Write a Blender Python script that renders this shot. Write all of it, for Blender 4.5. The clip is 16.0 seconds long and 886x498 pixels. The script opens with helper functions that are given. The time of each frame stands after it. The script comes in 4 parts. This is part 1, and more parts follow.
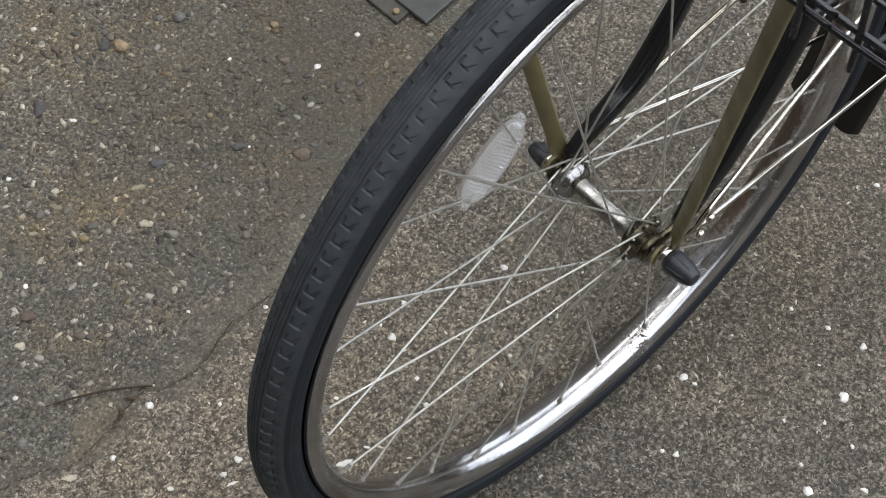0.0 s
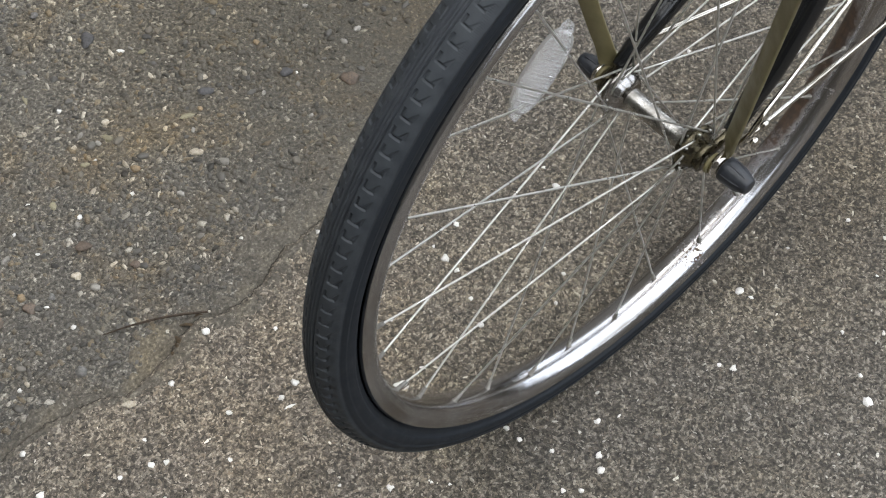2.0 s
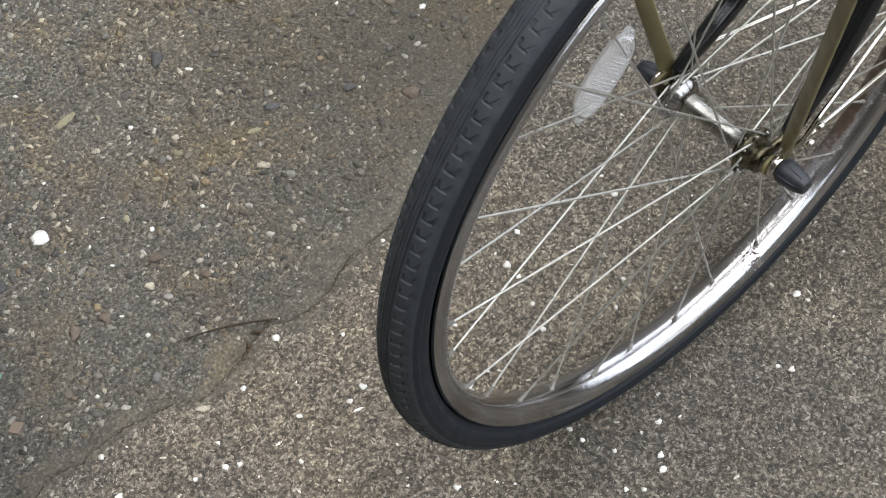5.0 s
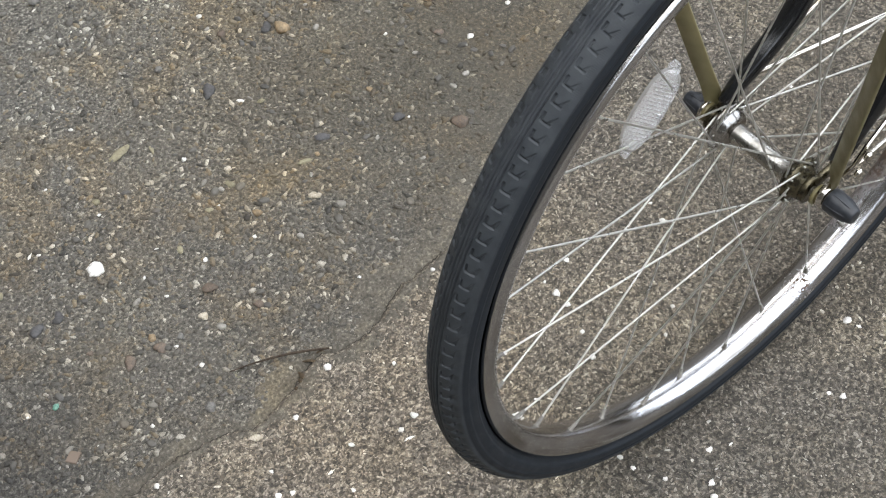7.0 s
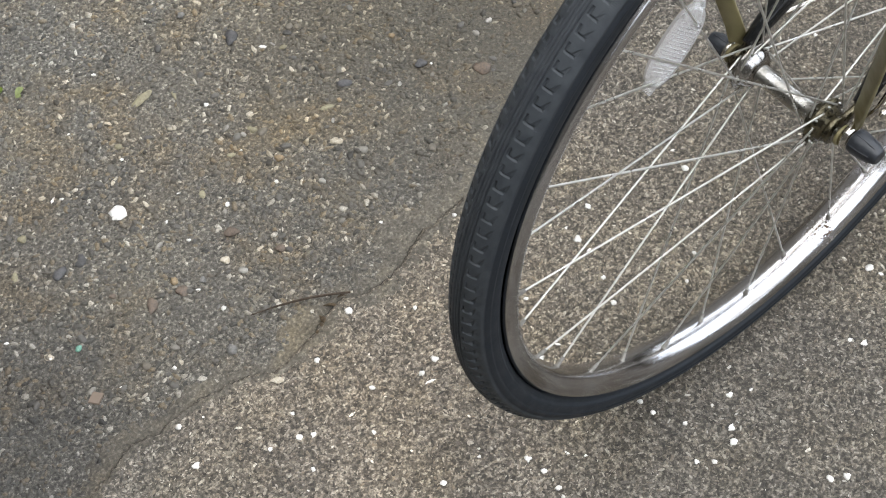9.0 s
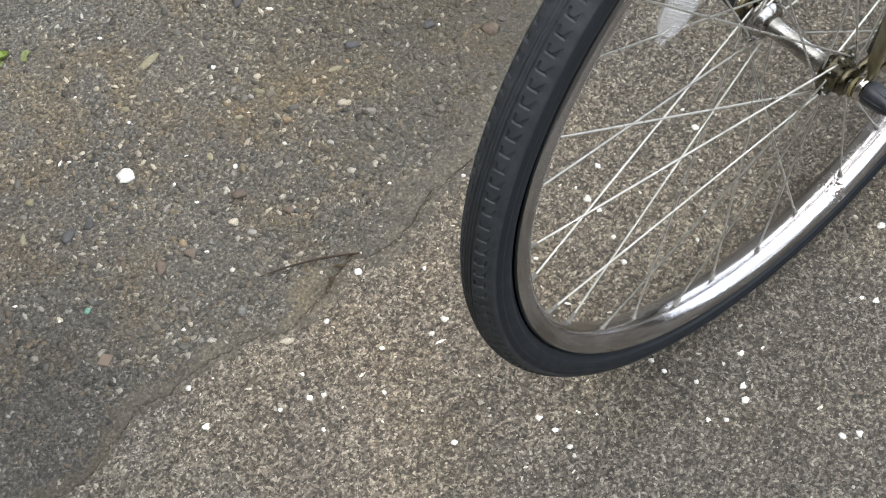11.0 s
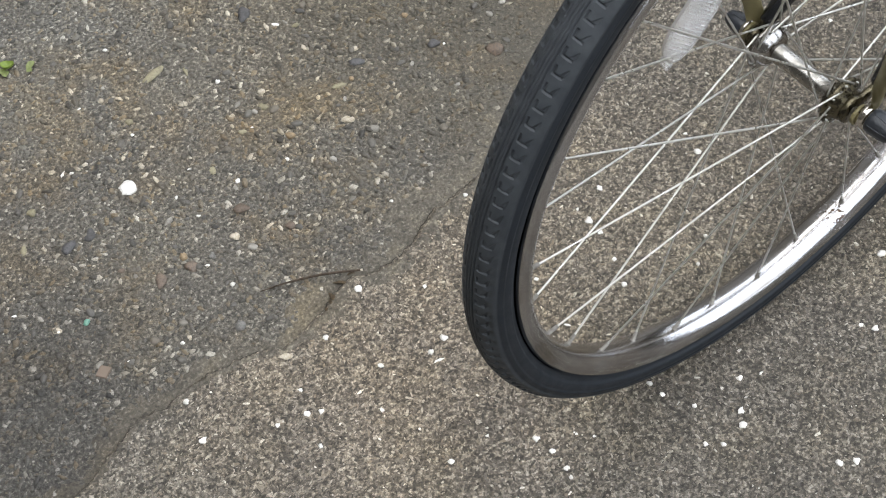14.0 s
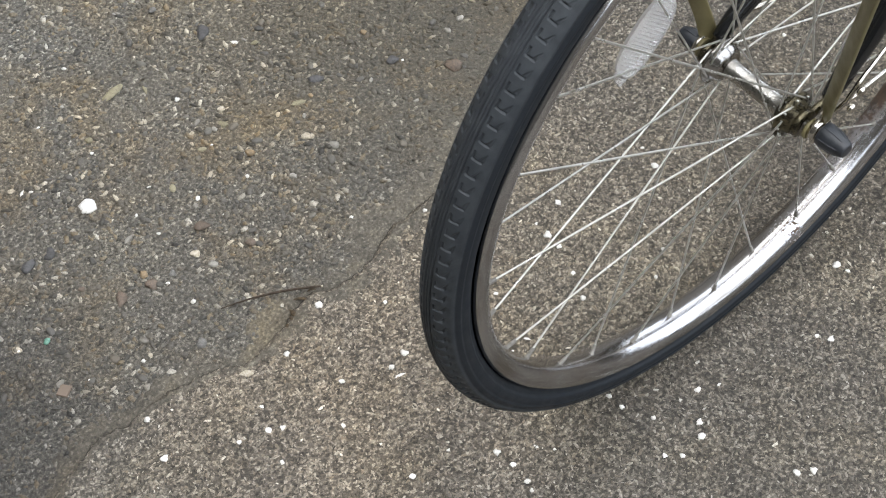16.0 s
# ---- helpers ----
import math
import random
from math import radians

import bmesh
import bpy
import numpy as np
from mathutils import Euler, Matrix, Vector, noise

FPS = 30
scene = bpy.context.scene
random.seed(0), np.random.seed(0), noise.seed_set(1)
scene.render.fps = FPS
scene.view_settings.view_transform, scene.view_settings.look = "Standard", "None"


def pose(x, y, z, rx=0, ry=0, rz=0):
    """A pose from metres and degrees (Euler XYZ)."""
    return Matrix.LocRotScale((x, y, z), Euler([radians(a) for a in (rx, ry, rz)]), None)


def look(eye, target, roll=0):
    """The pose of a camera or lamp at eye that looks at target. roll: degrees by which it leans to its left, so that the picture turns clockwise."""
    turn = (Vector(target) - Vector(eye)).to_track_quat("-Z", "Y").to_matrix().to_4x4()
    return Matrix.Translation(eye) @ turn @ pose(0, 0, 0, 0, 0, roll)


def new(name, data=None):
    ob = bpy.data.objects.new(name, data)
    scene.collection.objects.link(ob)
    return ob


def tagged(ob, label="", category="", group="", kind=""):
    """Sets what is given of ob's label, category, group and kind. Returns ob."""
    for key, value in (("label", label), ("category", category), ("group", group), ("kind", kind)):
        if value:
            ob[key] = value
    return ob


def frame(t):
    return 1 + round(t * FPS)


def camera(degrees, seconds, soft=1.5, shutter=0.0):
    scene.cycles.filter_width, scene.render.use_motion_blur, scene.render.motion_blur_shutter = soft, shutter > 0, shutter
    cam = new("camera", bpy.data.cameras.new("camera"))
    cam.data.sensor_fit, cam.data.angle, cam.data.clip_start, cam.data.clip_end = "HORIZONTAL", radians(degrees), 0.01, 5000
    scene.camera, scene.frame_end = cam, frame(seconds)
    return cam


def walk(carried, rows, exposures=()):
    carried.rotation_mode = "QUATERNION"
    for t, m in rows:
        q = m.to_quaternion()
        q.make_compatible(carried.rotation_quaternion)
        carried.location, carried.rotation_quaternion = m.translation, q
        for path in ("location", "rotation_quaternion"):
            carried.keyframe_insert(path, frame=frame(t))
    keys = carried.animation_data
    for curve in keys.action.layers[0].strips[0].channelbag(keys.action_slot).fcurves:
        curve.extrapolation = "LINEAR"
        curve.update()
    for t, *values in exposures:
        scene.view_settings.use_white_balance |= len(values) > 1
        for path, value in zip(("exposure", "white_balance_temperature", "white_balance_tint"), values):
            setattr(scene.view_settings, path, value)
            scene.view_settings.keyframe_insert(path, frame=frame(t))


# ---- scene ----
cam = camera(33.341, 16.0, soft=1.1)
PATH = [
    (0.0, 0.5487, 0.3775, 1.2546, 33.557, -1.894, 138.384),
    (0.5, 0.5452, 0.3790, 1.2552, 33.152, -1.790, 138.282),
    (0.8, 0.5476, 0.3786, 1.2512, 32.685, -1.041, 138.385),
    (1.0, 0.5468, 0.3772, 1.2487, 31.877, -0.558, 138.637),
    (1.3, 0.5480, 0.3795, 1.2465, 31.355, 0.367, 138.909),
    (1.5, 0.5490, 0.3818, 1.2439, 31.296, 0.435, 138.618),
    (2.0, 0.5557, 0.3856, 1.2414, 31.110, 0.578, 138.224),
    (2.5, 0.5596, 0.3922, 1.2420, 31.578, 0.678, 138.204),
    (3.0, 0.5611, 0.3953, 1.2349, 31.164, 1.359, 137.408),
    (3.3, 0.5626, 0.3923, 1.2368, 31.315, 0.573, 138.347),
    (3.5, 0.5633, 0.3911, 1.2384, 31.484, 0.092, 138.606),
    (3.8, 0.5653, 0.3914, 1.2411, 31.988, 0.134, 138.432),
    (4.0, 0.5659, 0.3901, 1.2434, 31.994, 0.218, 138.234),
    (4.5, 0.5689, 0.3912, 1.2492, 32.102, 0.117, 138.482),
    (4.7, 0.5771, 0.3968, 1.2510, 32.149, 0.193, 138.400),
    (4.8, 0.5810, 0.3935, 1.2537, 30.983, 0.765, 138.042),
    (4.9, 0.5821, 0.3932, 1.2613, 31.116, 1.677, 138.627),
    (5.0, 0.5882, 0.4019, 1.2658, 32.042, 2.486, 138.683),
    (5.2, 0.5864, 0.4009, 1.2755, 32.863, 2.995, 139.201),
    (7.3, 0.5842, 0.4013, 1.2831, 32.947, 4.491, 139.410),
    (7.5, 0.5870, 0.3973, 1.2915, 33.690, 4.054, 140.789),
    (7.7, 0.5908, 0.4002, 1.2942, 34.647, 4.455, 141.108),
    (8.0, 0.5912, 0.3986, 1.2932, 33.908, 4.623, 141.297),
    (8.2, 0.5930, 0.4037, 1.2886, 33.790, 4.485, 140.920),
    (8.5, 0.5948, 0.4068, 1.2823, 32.978, 4.280, 140.336),
    (8.7, 0.5975, 0.4107, 1.2770, 32.258, 4.340, 140.082),
    (9.0, 0.5990, 0.4135, 1.2704, 31.559, 4.804, 140.111),
    (9.3, 0.6014, 0.4175, 1.2709, 30.947, 5.246, 139.623),
    (9.5, 0.6042, 0.4203, 1.2718, 30.947, 5.263, 139.172),
    (9.7, 0.6050, 0.4189, 1.2642, 30.692, 5.279, 138.990),
    (11.8, 0.6137, 0.4193, 1.2558, 30.720, 5.074, 140.453),
    (12.0, 0.6098, 0.4196, 1.2583, 30.868, 5.226, 140.417),
    (12.5, 0.6106, 0.4207, 1.2569, 30.907, 5.079, 140.867),
    (12.8, 0.6127, 0.4223, 1.2606, 31.523, 4.833, 140.661),
    (13.0, 0.6134, 0.4203, 1.2586, 31.446, 4.504, 140.866),
    (13.5, 0.6128, 0.4181, 1.2626, 31.394, 4.553, 140.587),
    (14.0, 0.6142, 0.4173, 1.2577, 31.509, 4.403, 140.931),
    (14.3, 0.6084, 0.4190, 1.2621, 31.480, 4.188, 141.300),
    (14.5, 0.6050, 0.4211, 1.2610, 31.348, 4.382, 140.966),
    (15.0, 0.6076, 0.4204, 1.2594, 30.764, 4.244, 140.861),
    (15.3, 0.6076, 0.4225, 1.2609, 31.089, 4.144, 140.360),
    (15.5, 0.6084, 0.4231, 1.2634, 31.411, 3.837, 140.166),
    (16.0, 0.6107, 0.4238, 1.2646, 31.965, 3.568, 139.791),
]
walk(cam, [(t, pose(*p)) for t, *p in PATH], exposures=[(0.0, 0.3), (1.5, 0.42), (5.0, 0.55), (7.5, 0.76), (9.5, 0.78), (12.0, 0.74), (16.0, 0.73)])

# ---------------------------------------------------------------- light
world = bpy.data.worlds.new("overcast_sky")
world.use_nodes = True
scene.world = world
sky = world.node_tree.nodes.new("ShaderNodeTexSky")
sky.sky_type, sky.sun_disc = "NISHITA", False
sky.sun_elevation, sky.sun_rotation = radians(52), radians(200)
sky.air_density, sky.dust_density, sky.ozone_density = 1.0, 3.0, 1.0
# an overcast dome: the clear sky's light mostly hidden behind even cloud
cloud = world.node_tree.nodes.new("ShaderNodeMix")
cloud.data_type = "RGBA"
cloud.inputs[0].default_value = 0.75
cloud.inputs[7].default_value = (20.3, 21.5, 22.9, 1)
world.node_tree.links.new(sky.outputs[0], cloud.inputs[6])
back = world.node_tree.nodes["Background"]
world.node_tree.links.new(cloud.outputs[2], back.inputs[0])
back.inputs[1].default_value = 0.1
sun = new("sun", bpy.data.lights.new("sun", "SUN"))
sun.data.energy, sun.data.angle, sun.data.color = 1.4, radians(70), (1.0, 0.955, 0.89)
sun.matrix_world = look((0.3, 0.2, 2.4), (0, 0, 0))


# ---------------------------------------------------------------- materials
class Mat:
    """A small node-tree builder round one Principled surface."""

    def __init__(self, name, rough=0.6, metal=0.0, color=(0.5, 0.5, 0.5)):
        self.m = bpy.data.materials.new(name)
        self.m.use_nodes = True
        self.t = self.m.node_tree
        self.p = self.t.nodes["Principled BSDF"]
        self.put("Roughness", rough), self.put("Metallic", metal), self.put("Base Color", (*color, 1))
        self.co = self.node("ShaderNodeTexCoord").outputs["Object"]

    def node(self, kind, **kw):
        n = self.t.nodes.new(kind)
        for k, v in kw.items():
            n.inputs[k.replace("_", " ")].default_value = v
        return n

    def put(self, name, v):
        self.link(v, self.p.inputs[name])

    def link(self, v, socket):
        if isinstance(v, bpy.types.NodeSocket):
            self.t.links.new(v, socket)
        else:
            socket.default_value = v

    def noise(self, scale, detail=4.0, rough=0.55, vec=None):
        n = self.node("ShaderNodeTexNoise", Scale=scale, Detail=detail, Roughness=rough)
        self.t.links.new(vec or self.co, n.inputs["Vector"])
        return n.outputs["Fac"]

    def cells(self, scale, feature="F1", vec=None, rand=1.0):
        n = self.node("ShaderNodeTexVoronoi", Scale=scale, Randomness=rand)
        n.feature = feature
        self.t.links.new(vec or self.co, n.inputs["Vector"])
        return n

    def ramp(self, fac, stops, mode="LINEAR"):
        n = self.t.nodes.new("ShaderNodeValToRGB")
        n.color_ramp.interpolation = mode
        el = n.color_ramp.elements
        while len(el) < len(stops):
            el.new(0.5)
        for e, (pos, c) in zip(el, stops):
            e.position = pos
            e.color = (c, c, c, 1) if isinstance(c, float) else (*c, 1)
        self.link(fac, n.inputs[0])
        return n.outputs[0]

    def mix(self, fac, a, b, mode="MIX"):
        n = self.t.nodes.new("ShaderNodeMix")
        n.data_type, n.blend_type = "RGBA", mode
        for v, s in ((fac, n.inputs[0]), (a, n.inputs[6]), (b, n.inputs[7])):
            self.link((*v, 1) if isinstance(v, tuple) and len(v) == 3 else v, s)
        return n.outputs[2]

    def math(self, op, a, b=0.0):
        n = self.t.nodes.new("ShaderNodeMath")
        n.operation = op
        self.link(a, n.inputs[0]), self.link(b, n.inputs[1])
        return n.outputs[0]

    def split(self, socket):
        n = self.t.nodes.new("ShaderNodeSeparateXYZ")
        self.t.links.new(socket, n.inputs[0])
        return n.outputs

    def bump(self, height, dist, strength=1.0):
        n = self.node("ShaderNodeBump", Strength=strength, Distance=dist)
        self.link(height, n.inputs["Height"])
        self.put("Normal", n.outputs[0])


STONES_OLD = [(0.0, (0.04, 0.038, 0.036)), (0.14, (0.068, 0.064, 0.058)), (0.32, (0.112, 0.104, 0.091)), (0.48, (0.088, 0.084, 0.079)), (0.62, (0.145, 0.135, 0.117)), (0.74, (0.17, 0.138, 0.096)), (0.84, (0.12, 0.104, 0.085)), (0.92, (0.26, 0.243, 0.21)), (1.0, (0.44, 0.42, 0.38))]
STONES_NEW = [(0.0, (0.032, 0.03, 0.027)), (0.2, (0.062, 0.057, 0.051)), (0.45, (0.108, 0.1, 0.09)), (0.66, (0.185, 0.172, 0.154)), (0.78, (0.15, 0.127, 0.103)), (0.9, (0.275, 0.258, 0.232)), (0.985, (0.3, 0.285, 0.26)), (1.0, (0.6, 0.59, 0.57))]


def warped(m, scale, amount):
    """Coordinates pushed about by fine noise, so that cells turn ragged."""
    n = m.node("ShaderNodeTexNoise", Scale=scale, Detail=2.0)
    m.t.links.new(m.co, n.inputs["Vector"])
    sub = m.t.nodes.new("ShaderNodeVectorMath")
    sub.operation = "SCALE"
    m.t.links.new(n.outputs["Color"], sub.inputs[0])
    sub.inputs["Scale"].default_value = amount
    add = m.t.nodes.new("ShaderNodeVectorMath")
    m.t.links.new(m.co, add.inputs[0])
    m.t.links.new(sub.outputs[0], add.inputs[1])
    return add.outputs[0]


def stain_or_light(m, col, centre, inner, outer, tint, ragged=0.3, scale=9):
    """A broad ragged patch, a stain or painted light, fading out from its middle."""
    away = m.t.nodes.new("ShaderNodeVectorMath")
    away.operation = "DISTANCE"
    m.t.links.new(m.co, away.inputs[0])
    away.inputs[1].default_value = (*centre, 0)
    d = m.math("ADD", away.outputs["Value"], m.math("MULTIPLY", m.math("SUBTRACT", m.noise(scale, 7, 0.7), 0.5), ragged))
    return m.mix(1.0, col, m.ramp(d, [(inner, tint), (outer, (1.0, 1.0, 1.0))]), "MULTIPLY")


def silted(m, col, centre, inner, outer, amount, mud):
    """A film of mud dried over a patch, thinning out raggedly."""
    away = m.t.nodes.new("ShaderNodeVectorMath")
    away.operation = "DISTANCE"
    m.t.links.new(m.co, away.inputs[0])
    away.inputs[1].default_value = (*centre, 0)
    d = m.math("ADD", away.outputs["Value"], m.math("MULTIPLY", m.math("SUBTRACT", m.noise(14, 7, 0.7), 0.5), 0.25))
    return m.mix(m.math("MULTIPLY", m.ramp(d, [(inner, amount), (outer, 0.0)]), m.ramp(m.noise(260, 4, 0.6), [(0.35, 1.0), (0.65, 0.55)])), col, mud)


def weathered(m, col):
    """Mud film, brown blotches and the stains that the old concrete carries; its loose stones carry them too."""
    film = m.ramp(m.noise(17, 6, 0.62), [(0.46, 0.0), (0.7, 0.45)])
    col = m.mix(film, col, m.mix(0.25, (0.094, 0.087, 0.075), col))
    blot = m.ramp(m.noise(5.5, 6, 0.6), [(0.33, (0.86, 0.85, 0.83)), (0.5, (1.0, 0.99, 0.97)), (0.68, (1.16, 1.14, 1.08))])
    brown = m.ramp(m.noise(9.0, 5, 0.6, warped(m, 3.0, 0.4)), [(0.48, (1.0, 1.0, 1.0)), (0.66, (1.13, 1.02, 0.86))])
    col = m.mix(1.0, m.mix(1.0, col, blot, "MULTIPLY"), brown, "MULTIPLY")
    # dark oily stain by the broken edge, pale scoured patch, brown run-off beside the steel plates
    col = stain_or_light(m, col, (0.655, -0.345), 0.06, 0.24, (0.56, 0.57, 0.6), 0.2)
    col = stain_or_light(m, col, (0.34, -0.83), 0.08, 0.3, (1.16, 1.19, 1.22), 0.25)
    col = stain_or_light(m, col, (0.16, -0.62), 0.02, 0.2, (1.16, 1.12, 1.04), 0.3)
    col = stain_or_light(m, col, (-0.08, -0.5), 0.05, 0.3, (0.81, 0.77, 0.67), 0.3)
    return silted(m, col, (-0.07, -0.4), 0.06, 0.3, 0.6, (0.083, 0.0765, 0.064))


def old_concrete_material():
    """Weathered exposed-aggregate concrete: worn stones smeared over with grey mortar and mud."""
    m = Mat("old_concrete", rough=0.9)
    co = warped(m, 230, 0.004)
    big = m.cells(1 / 0.0048, vec=co)
    edge = m.cells(1 / 0.0048, "DISTANCE_TO_EDGE", vec=co).outputs["Distance"]
    tone = m.ramp(m.split(big.outputs["Color"])[0], STONES_OLD)
    n = m.noise(250, 4, 0.62, warped(m, 220, 0.004))
    grit = m.ramp(n, [(0.3, (0.022, 0.02, 0.018)), (0.42, (0.056, 0.052, 0.045)), (0.52, (0.094, 0.087, 0.076)), (0.6, (0.16, 0.149, 0.13)), (0.7, (0.31, 0.295, 0.265))])
    rim = m.ramp(edge, [(0.04, 0.0), (0.3, 0.85)])
    stony = m.ramp(m.split(big.outputs["Color"])[2], [(0.5, 0.0), (0.62, 1.0)])
    col = m.mix(m.math("MULTIPLY", rim, stony), grit, tone)
    fleck = m.ramp(m.noise(800, 2, 0.5), [(0.36, (0.66, 0.66, 0.66)), (0.5, (1.0, 1.0, 1.0)), (0.64, (1.4, 1.38, 1.33))])
    m.put("Base Color", weathered(m, m.mix(1.0, col, fleck, "MULTIPLY")))
    h = m.math("ADD", m.math("MULTIPLY", m.math("MULTIPLY", rim, stony), 0.5), n)
    m.bump(h, 0.002, 1.0)
    return m.m


def slab_tones(m, col):
    """Blotches of the newer slab, darker and paler patches, and light fall-off painted as a paler, pinkish stretch
    along its broken edge.
    """
    blot = m.ramp(m.noise(7.0, 6, 0.6), [(0.33, (0.85, 0.84, 0.82)), (0.66, (1.1, 1.08, 1.03))])
    brown = m.ramp(m.noise(8.0, 6, 0.65), [(0.46, (1.0, 1.0, 1.0)), (0.68, (1.05, 1.02, 0.94))])
    col = m.mix(1.0, m.mix(1.0, col, blot, "MULTIPLY"), brown, "MULTIPLY")
    col = stain_or_light(m, col, (-0.33, -0.02), 0.08, 0.34, (0.84, 0.81, 0.76), 0.25)
    col = stain_or_light(m, col, (0.06, -0.2), 0.05, 0.26, (1.24, 1.2, 1.13), 0.25)
    col = stain_or_light(m, col, (0.09, 0.13), 0.04, 0.22, (0.86, 0.86, 0.86), 0.25)
    # paler by the edge: the slab's soft light fall-off put into its colour
    return stain_or_light(m, col, (0.33, -0.17), 0.03, 0.24, (1.36, 1.29, 1.22), 0.25)


def new_concrete_material():
    """Fine-grained slab: ragged, curling light and dark grains."""
    m = Mat("new_concrete", rough=0.88)
    co = warped(m, 300, 0.004)
    n = m.noise(270, 3, 0.6, co)
    grain = m.ramp(n, [(0.3, (0.024, 0.022, 0.02)), (0.42, (0.055, 0.051, 0.046)), (0.52, (0.1, 0.0925, 0.0835)), (0.6, (0.182, 0.17, 0.154)), (0.7, (0.33, 0.314, 0.29))])
    cell = m.cells(1 / 0.0026, vec=co)
    each = m.ramp(m.split(cell.outputs["Color"])[0], [(0.0, (0.68, 0.66, 0.63)), (0.5, (1.0, 0.98, 0.95)), (0.86, (1.19, 1.14, 1.05)), (1.0, (1.5, 1.46, 1.4))])
    m.put("Base Color", slab_tones(m, m.mix(1.0, grain, each, "MULTIPLY")))
    m.bump(n, 0.0024, 1.0)
    return m.m


def silt_material():
    """Fine brown silt with grains of sand showing in it."""
    m = Mat("silt", rough=0.95)
    n = m.noise(300, 4, 0.65, warped(m, 260, 0.003))
    col = m.ramp(n, [(0.3, (0.045, 0.041, 0.035)), (0.44, (0.087, 0.08, 0.068)), (0.56, (0.122, 0.111, 0.095)), (0.68, (0.225, 0.209, 0.18))])
    col = m.mix(1.0, col, m.ramp(m.noise(38, 6, 0.65), [(0.36, (0.76, 0.74, 0.7)), (0.5, (1.0, 0.98, 0.93)), (0.66, (1.24, 1.18, 1.04))]), "MULTIPLY")
    col = stain_or_light(m, col, (0.345, -0.283), 0.01, 0.045, (1.13, 1.07, 0.95), 0.05, 40)
    m.put("Base Color", stain_or_light(m, col, (0.655, -0.3), 0.05, 0.22, (0.58, 0.57, 0.57), 0.12))
    m.bump(n, 0.0014, 0.9)
    return m.m


silt = silt_material()
old_concrete = old_concrete_material()
new_concrete = new_concrete_material()


def pebble_material(name, stones, wear_and_tone, rough=0.8):
    m = Mat(name, rough=rough)
    isle = m.t.nodes.new("ShaderNodeNewGeometry").outputs["Random Per Island"]
    col = m.ramp(isle, stones)
    speck = m.ramp(m.noise(750, 3), [(0.35, (0.66, 0.63, 0.58)), (0.5, (1.0, 1.0, 1.0)), (0.66, (1.3, 1.28, 1.22))])
    m.put("Base Color", wear_and_tone(m, m.mix(1.0, col, speck, "MULTIPLY")))
    m.bump(m.noise(1500, 3), 0.0005, 0.8)
    return m.m


def stone_material(name, a, b, rough=0.6):
    m = Mat(name, rough=rough)
    rnd = m.node("ShaderNodeObjectInfo").outputs["Random"]
    # noise in the size of the stone itself
    col = m.mix(m.ramp(m.noise(1.9, 5, 0.65), [(0.36, 0.0), (0.62, 1.0)]), a, b)
    col = m.mix(m.ramp(m.noise(4.5, 4, 0.7), [(0.52, 0.0), (0.68, 0.7)]), col, tuple(0.55 * c for c in b))
    m.put("Base Color", m.mix(1.0, col, m.ramp(rnd, [(0.0, (0.75, 0.74, 0.72)), (1.0, (1.0, 1.0, 1.0))]), "MULTIPLY"))
    m.bump(m.noise(4.0, 4), 0.0008, 0.7)
    return m.m


old_pebbles = pebble_material("old_pebbles", STONES_OLD, weathered)
new_pebbles = pebble_material("new_pebbles", STONES_NEW, slab_tones)
white_stone = stone_material("white_quartz", (0.9, 0.895, 0.88), (0.78, 0.76, 0.72), 0.4)
tan_stone = stone_material("tan_stone", (0.36, 0.262, 0.155), (0.21, 0.16, 0.1), 0.7)
grey_stone = stone_material("grey_stone", (0.2, 0.192, 0.18), (0.12, 0.115, 0.108), 0.7)


def rubber(name):
    m = Mat(name, rough=0.62)
    dust = m.ramp(m.noise(60, 6, 0.65), [(0.35, 0.0), (0.8, 1.0)])
    fine = m.ramp(m.noise(900, 4), [(0.3, 0.0), (0.8, 1.0)])
    col = m.mix(dust, (0.007, 0.0098, 0.0145), (0.013, 0.0178, 0.025))
    col = m.mix(m.math("MULTIPLY", fine, 0.35), col, (0.032, 0.036, 0.039))
    # road dust on the tread
    x, y, z = m.split(m.co)
    z = m.math("SUBTRACT", z, 0.332)
    r = m.math("SQRT", m.math("ADD", m.math("MULTIPLY", x, x), m.math("MULTIPLY", z, z)))
    tread = m.math("MULTIPLY", m.ramp(m.math("MULTIPLY", m.math("SUBTRACT", r, 0.32), 80.0), [(0.16, 0.0), (0.34, 1.0)]), m.ramp(m.noise(90, 5), [(0.25, 0.35), (0.7, 1.0)]))
    m.put("Base Color", m.mix(tread, col, (0.043, 0.0485, 0.0545)))
    m.put("Roughness", m.ramp(dust, [(0.0, 0.5), (1.0, 0.72)]))
    m.put("Specular IOR Level", 0.3)
    # fine serration on the shoulder
    turn = m.math("MULTIPLY", m.math("ARCTAN2", z, x), 1500.0)
    band = m.ramp(m.math("MULTIPLY", m.math("SUBTRACT", r, 0.32), 80.0), [(0.42, 0.0), (0.5, 1.0), (0.68, 1.0), (0.74, 0.0)])
    rib = m.math("MULTIPLY", m.math("SINE", turn), m.math("MULTIPLY", band, m.ramp(m.noise(14, 4), [(0.4, 0.0), (0.6, 1.0)])))
    m.bump(m.math("ADD", m.math("MULTIPLY", m.noise(700, 4), 0.6), m.math("MULTIPLY", rib, 0.12)), 0.0004, 0.6)
    return m.m


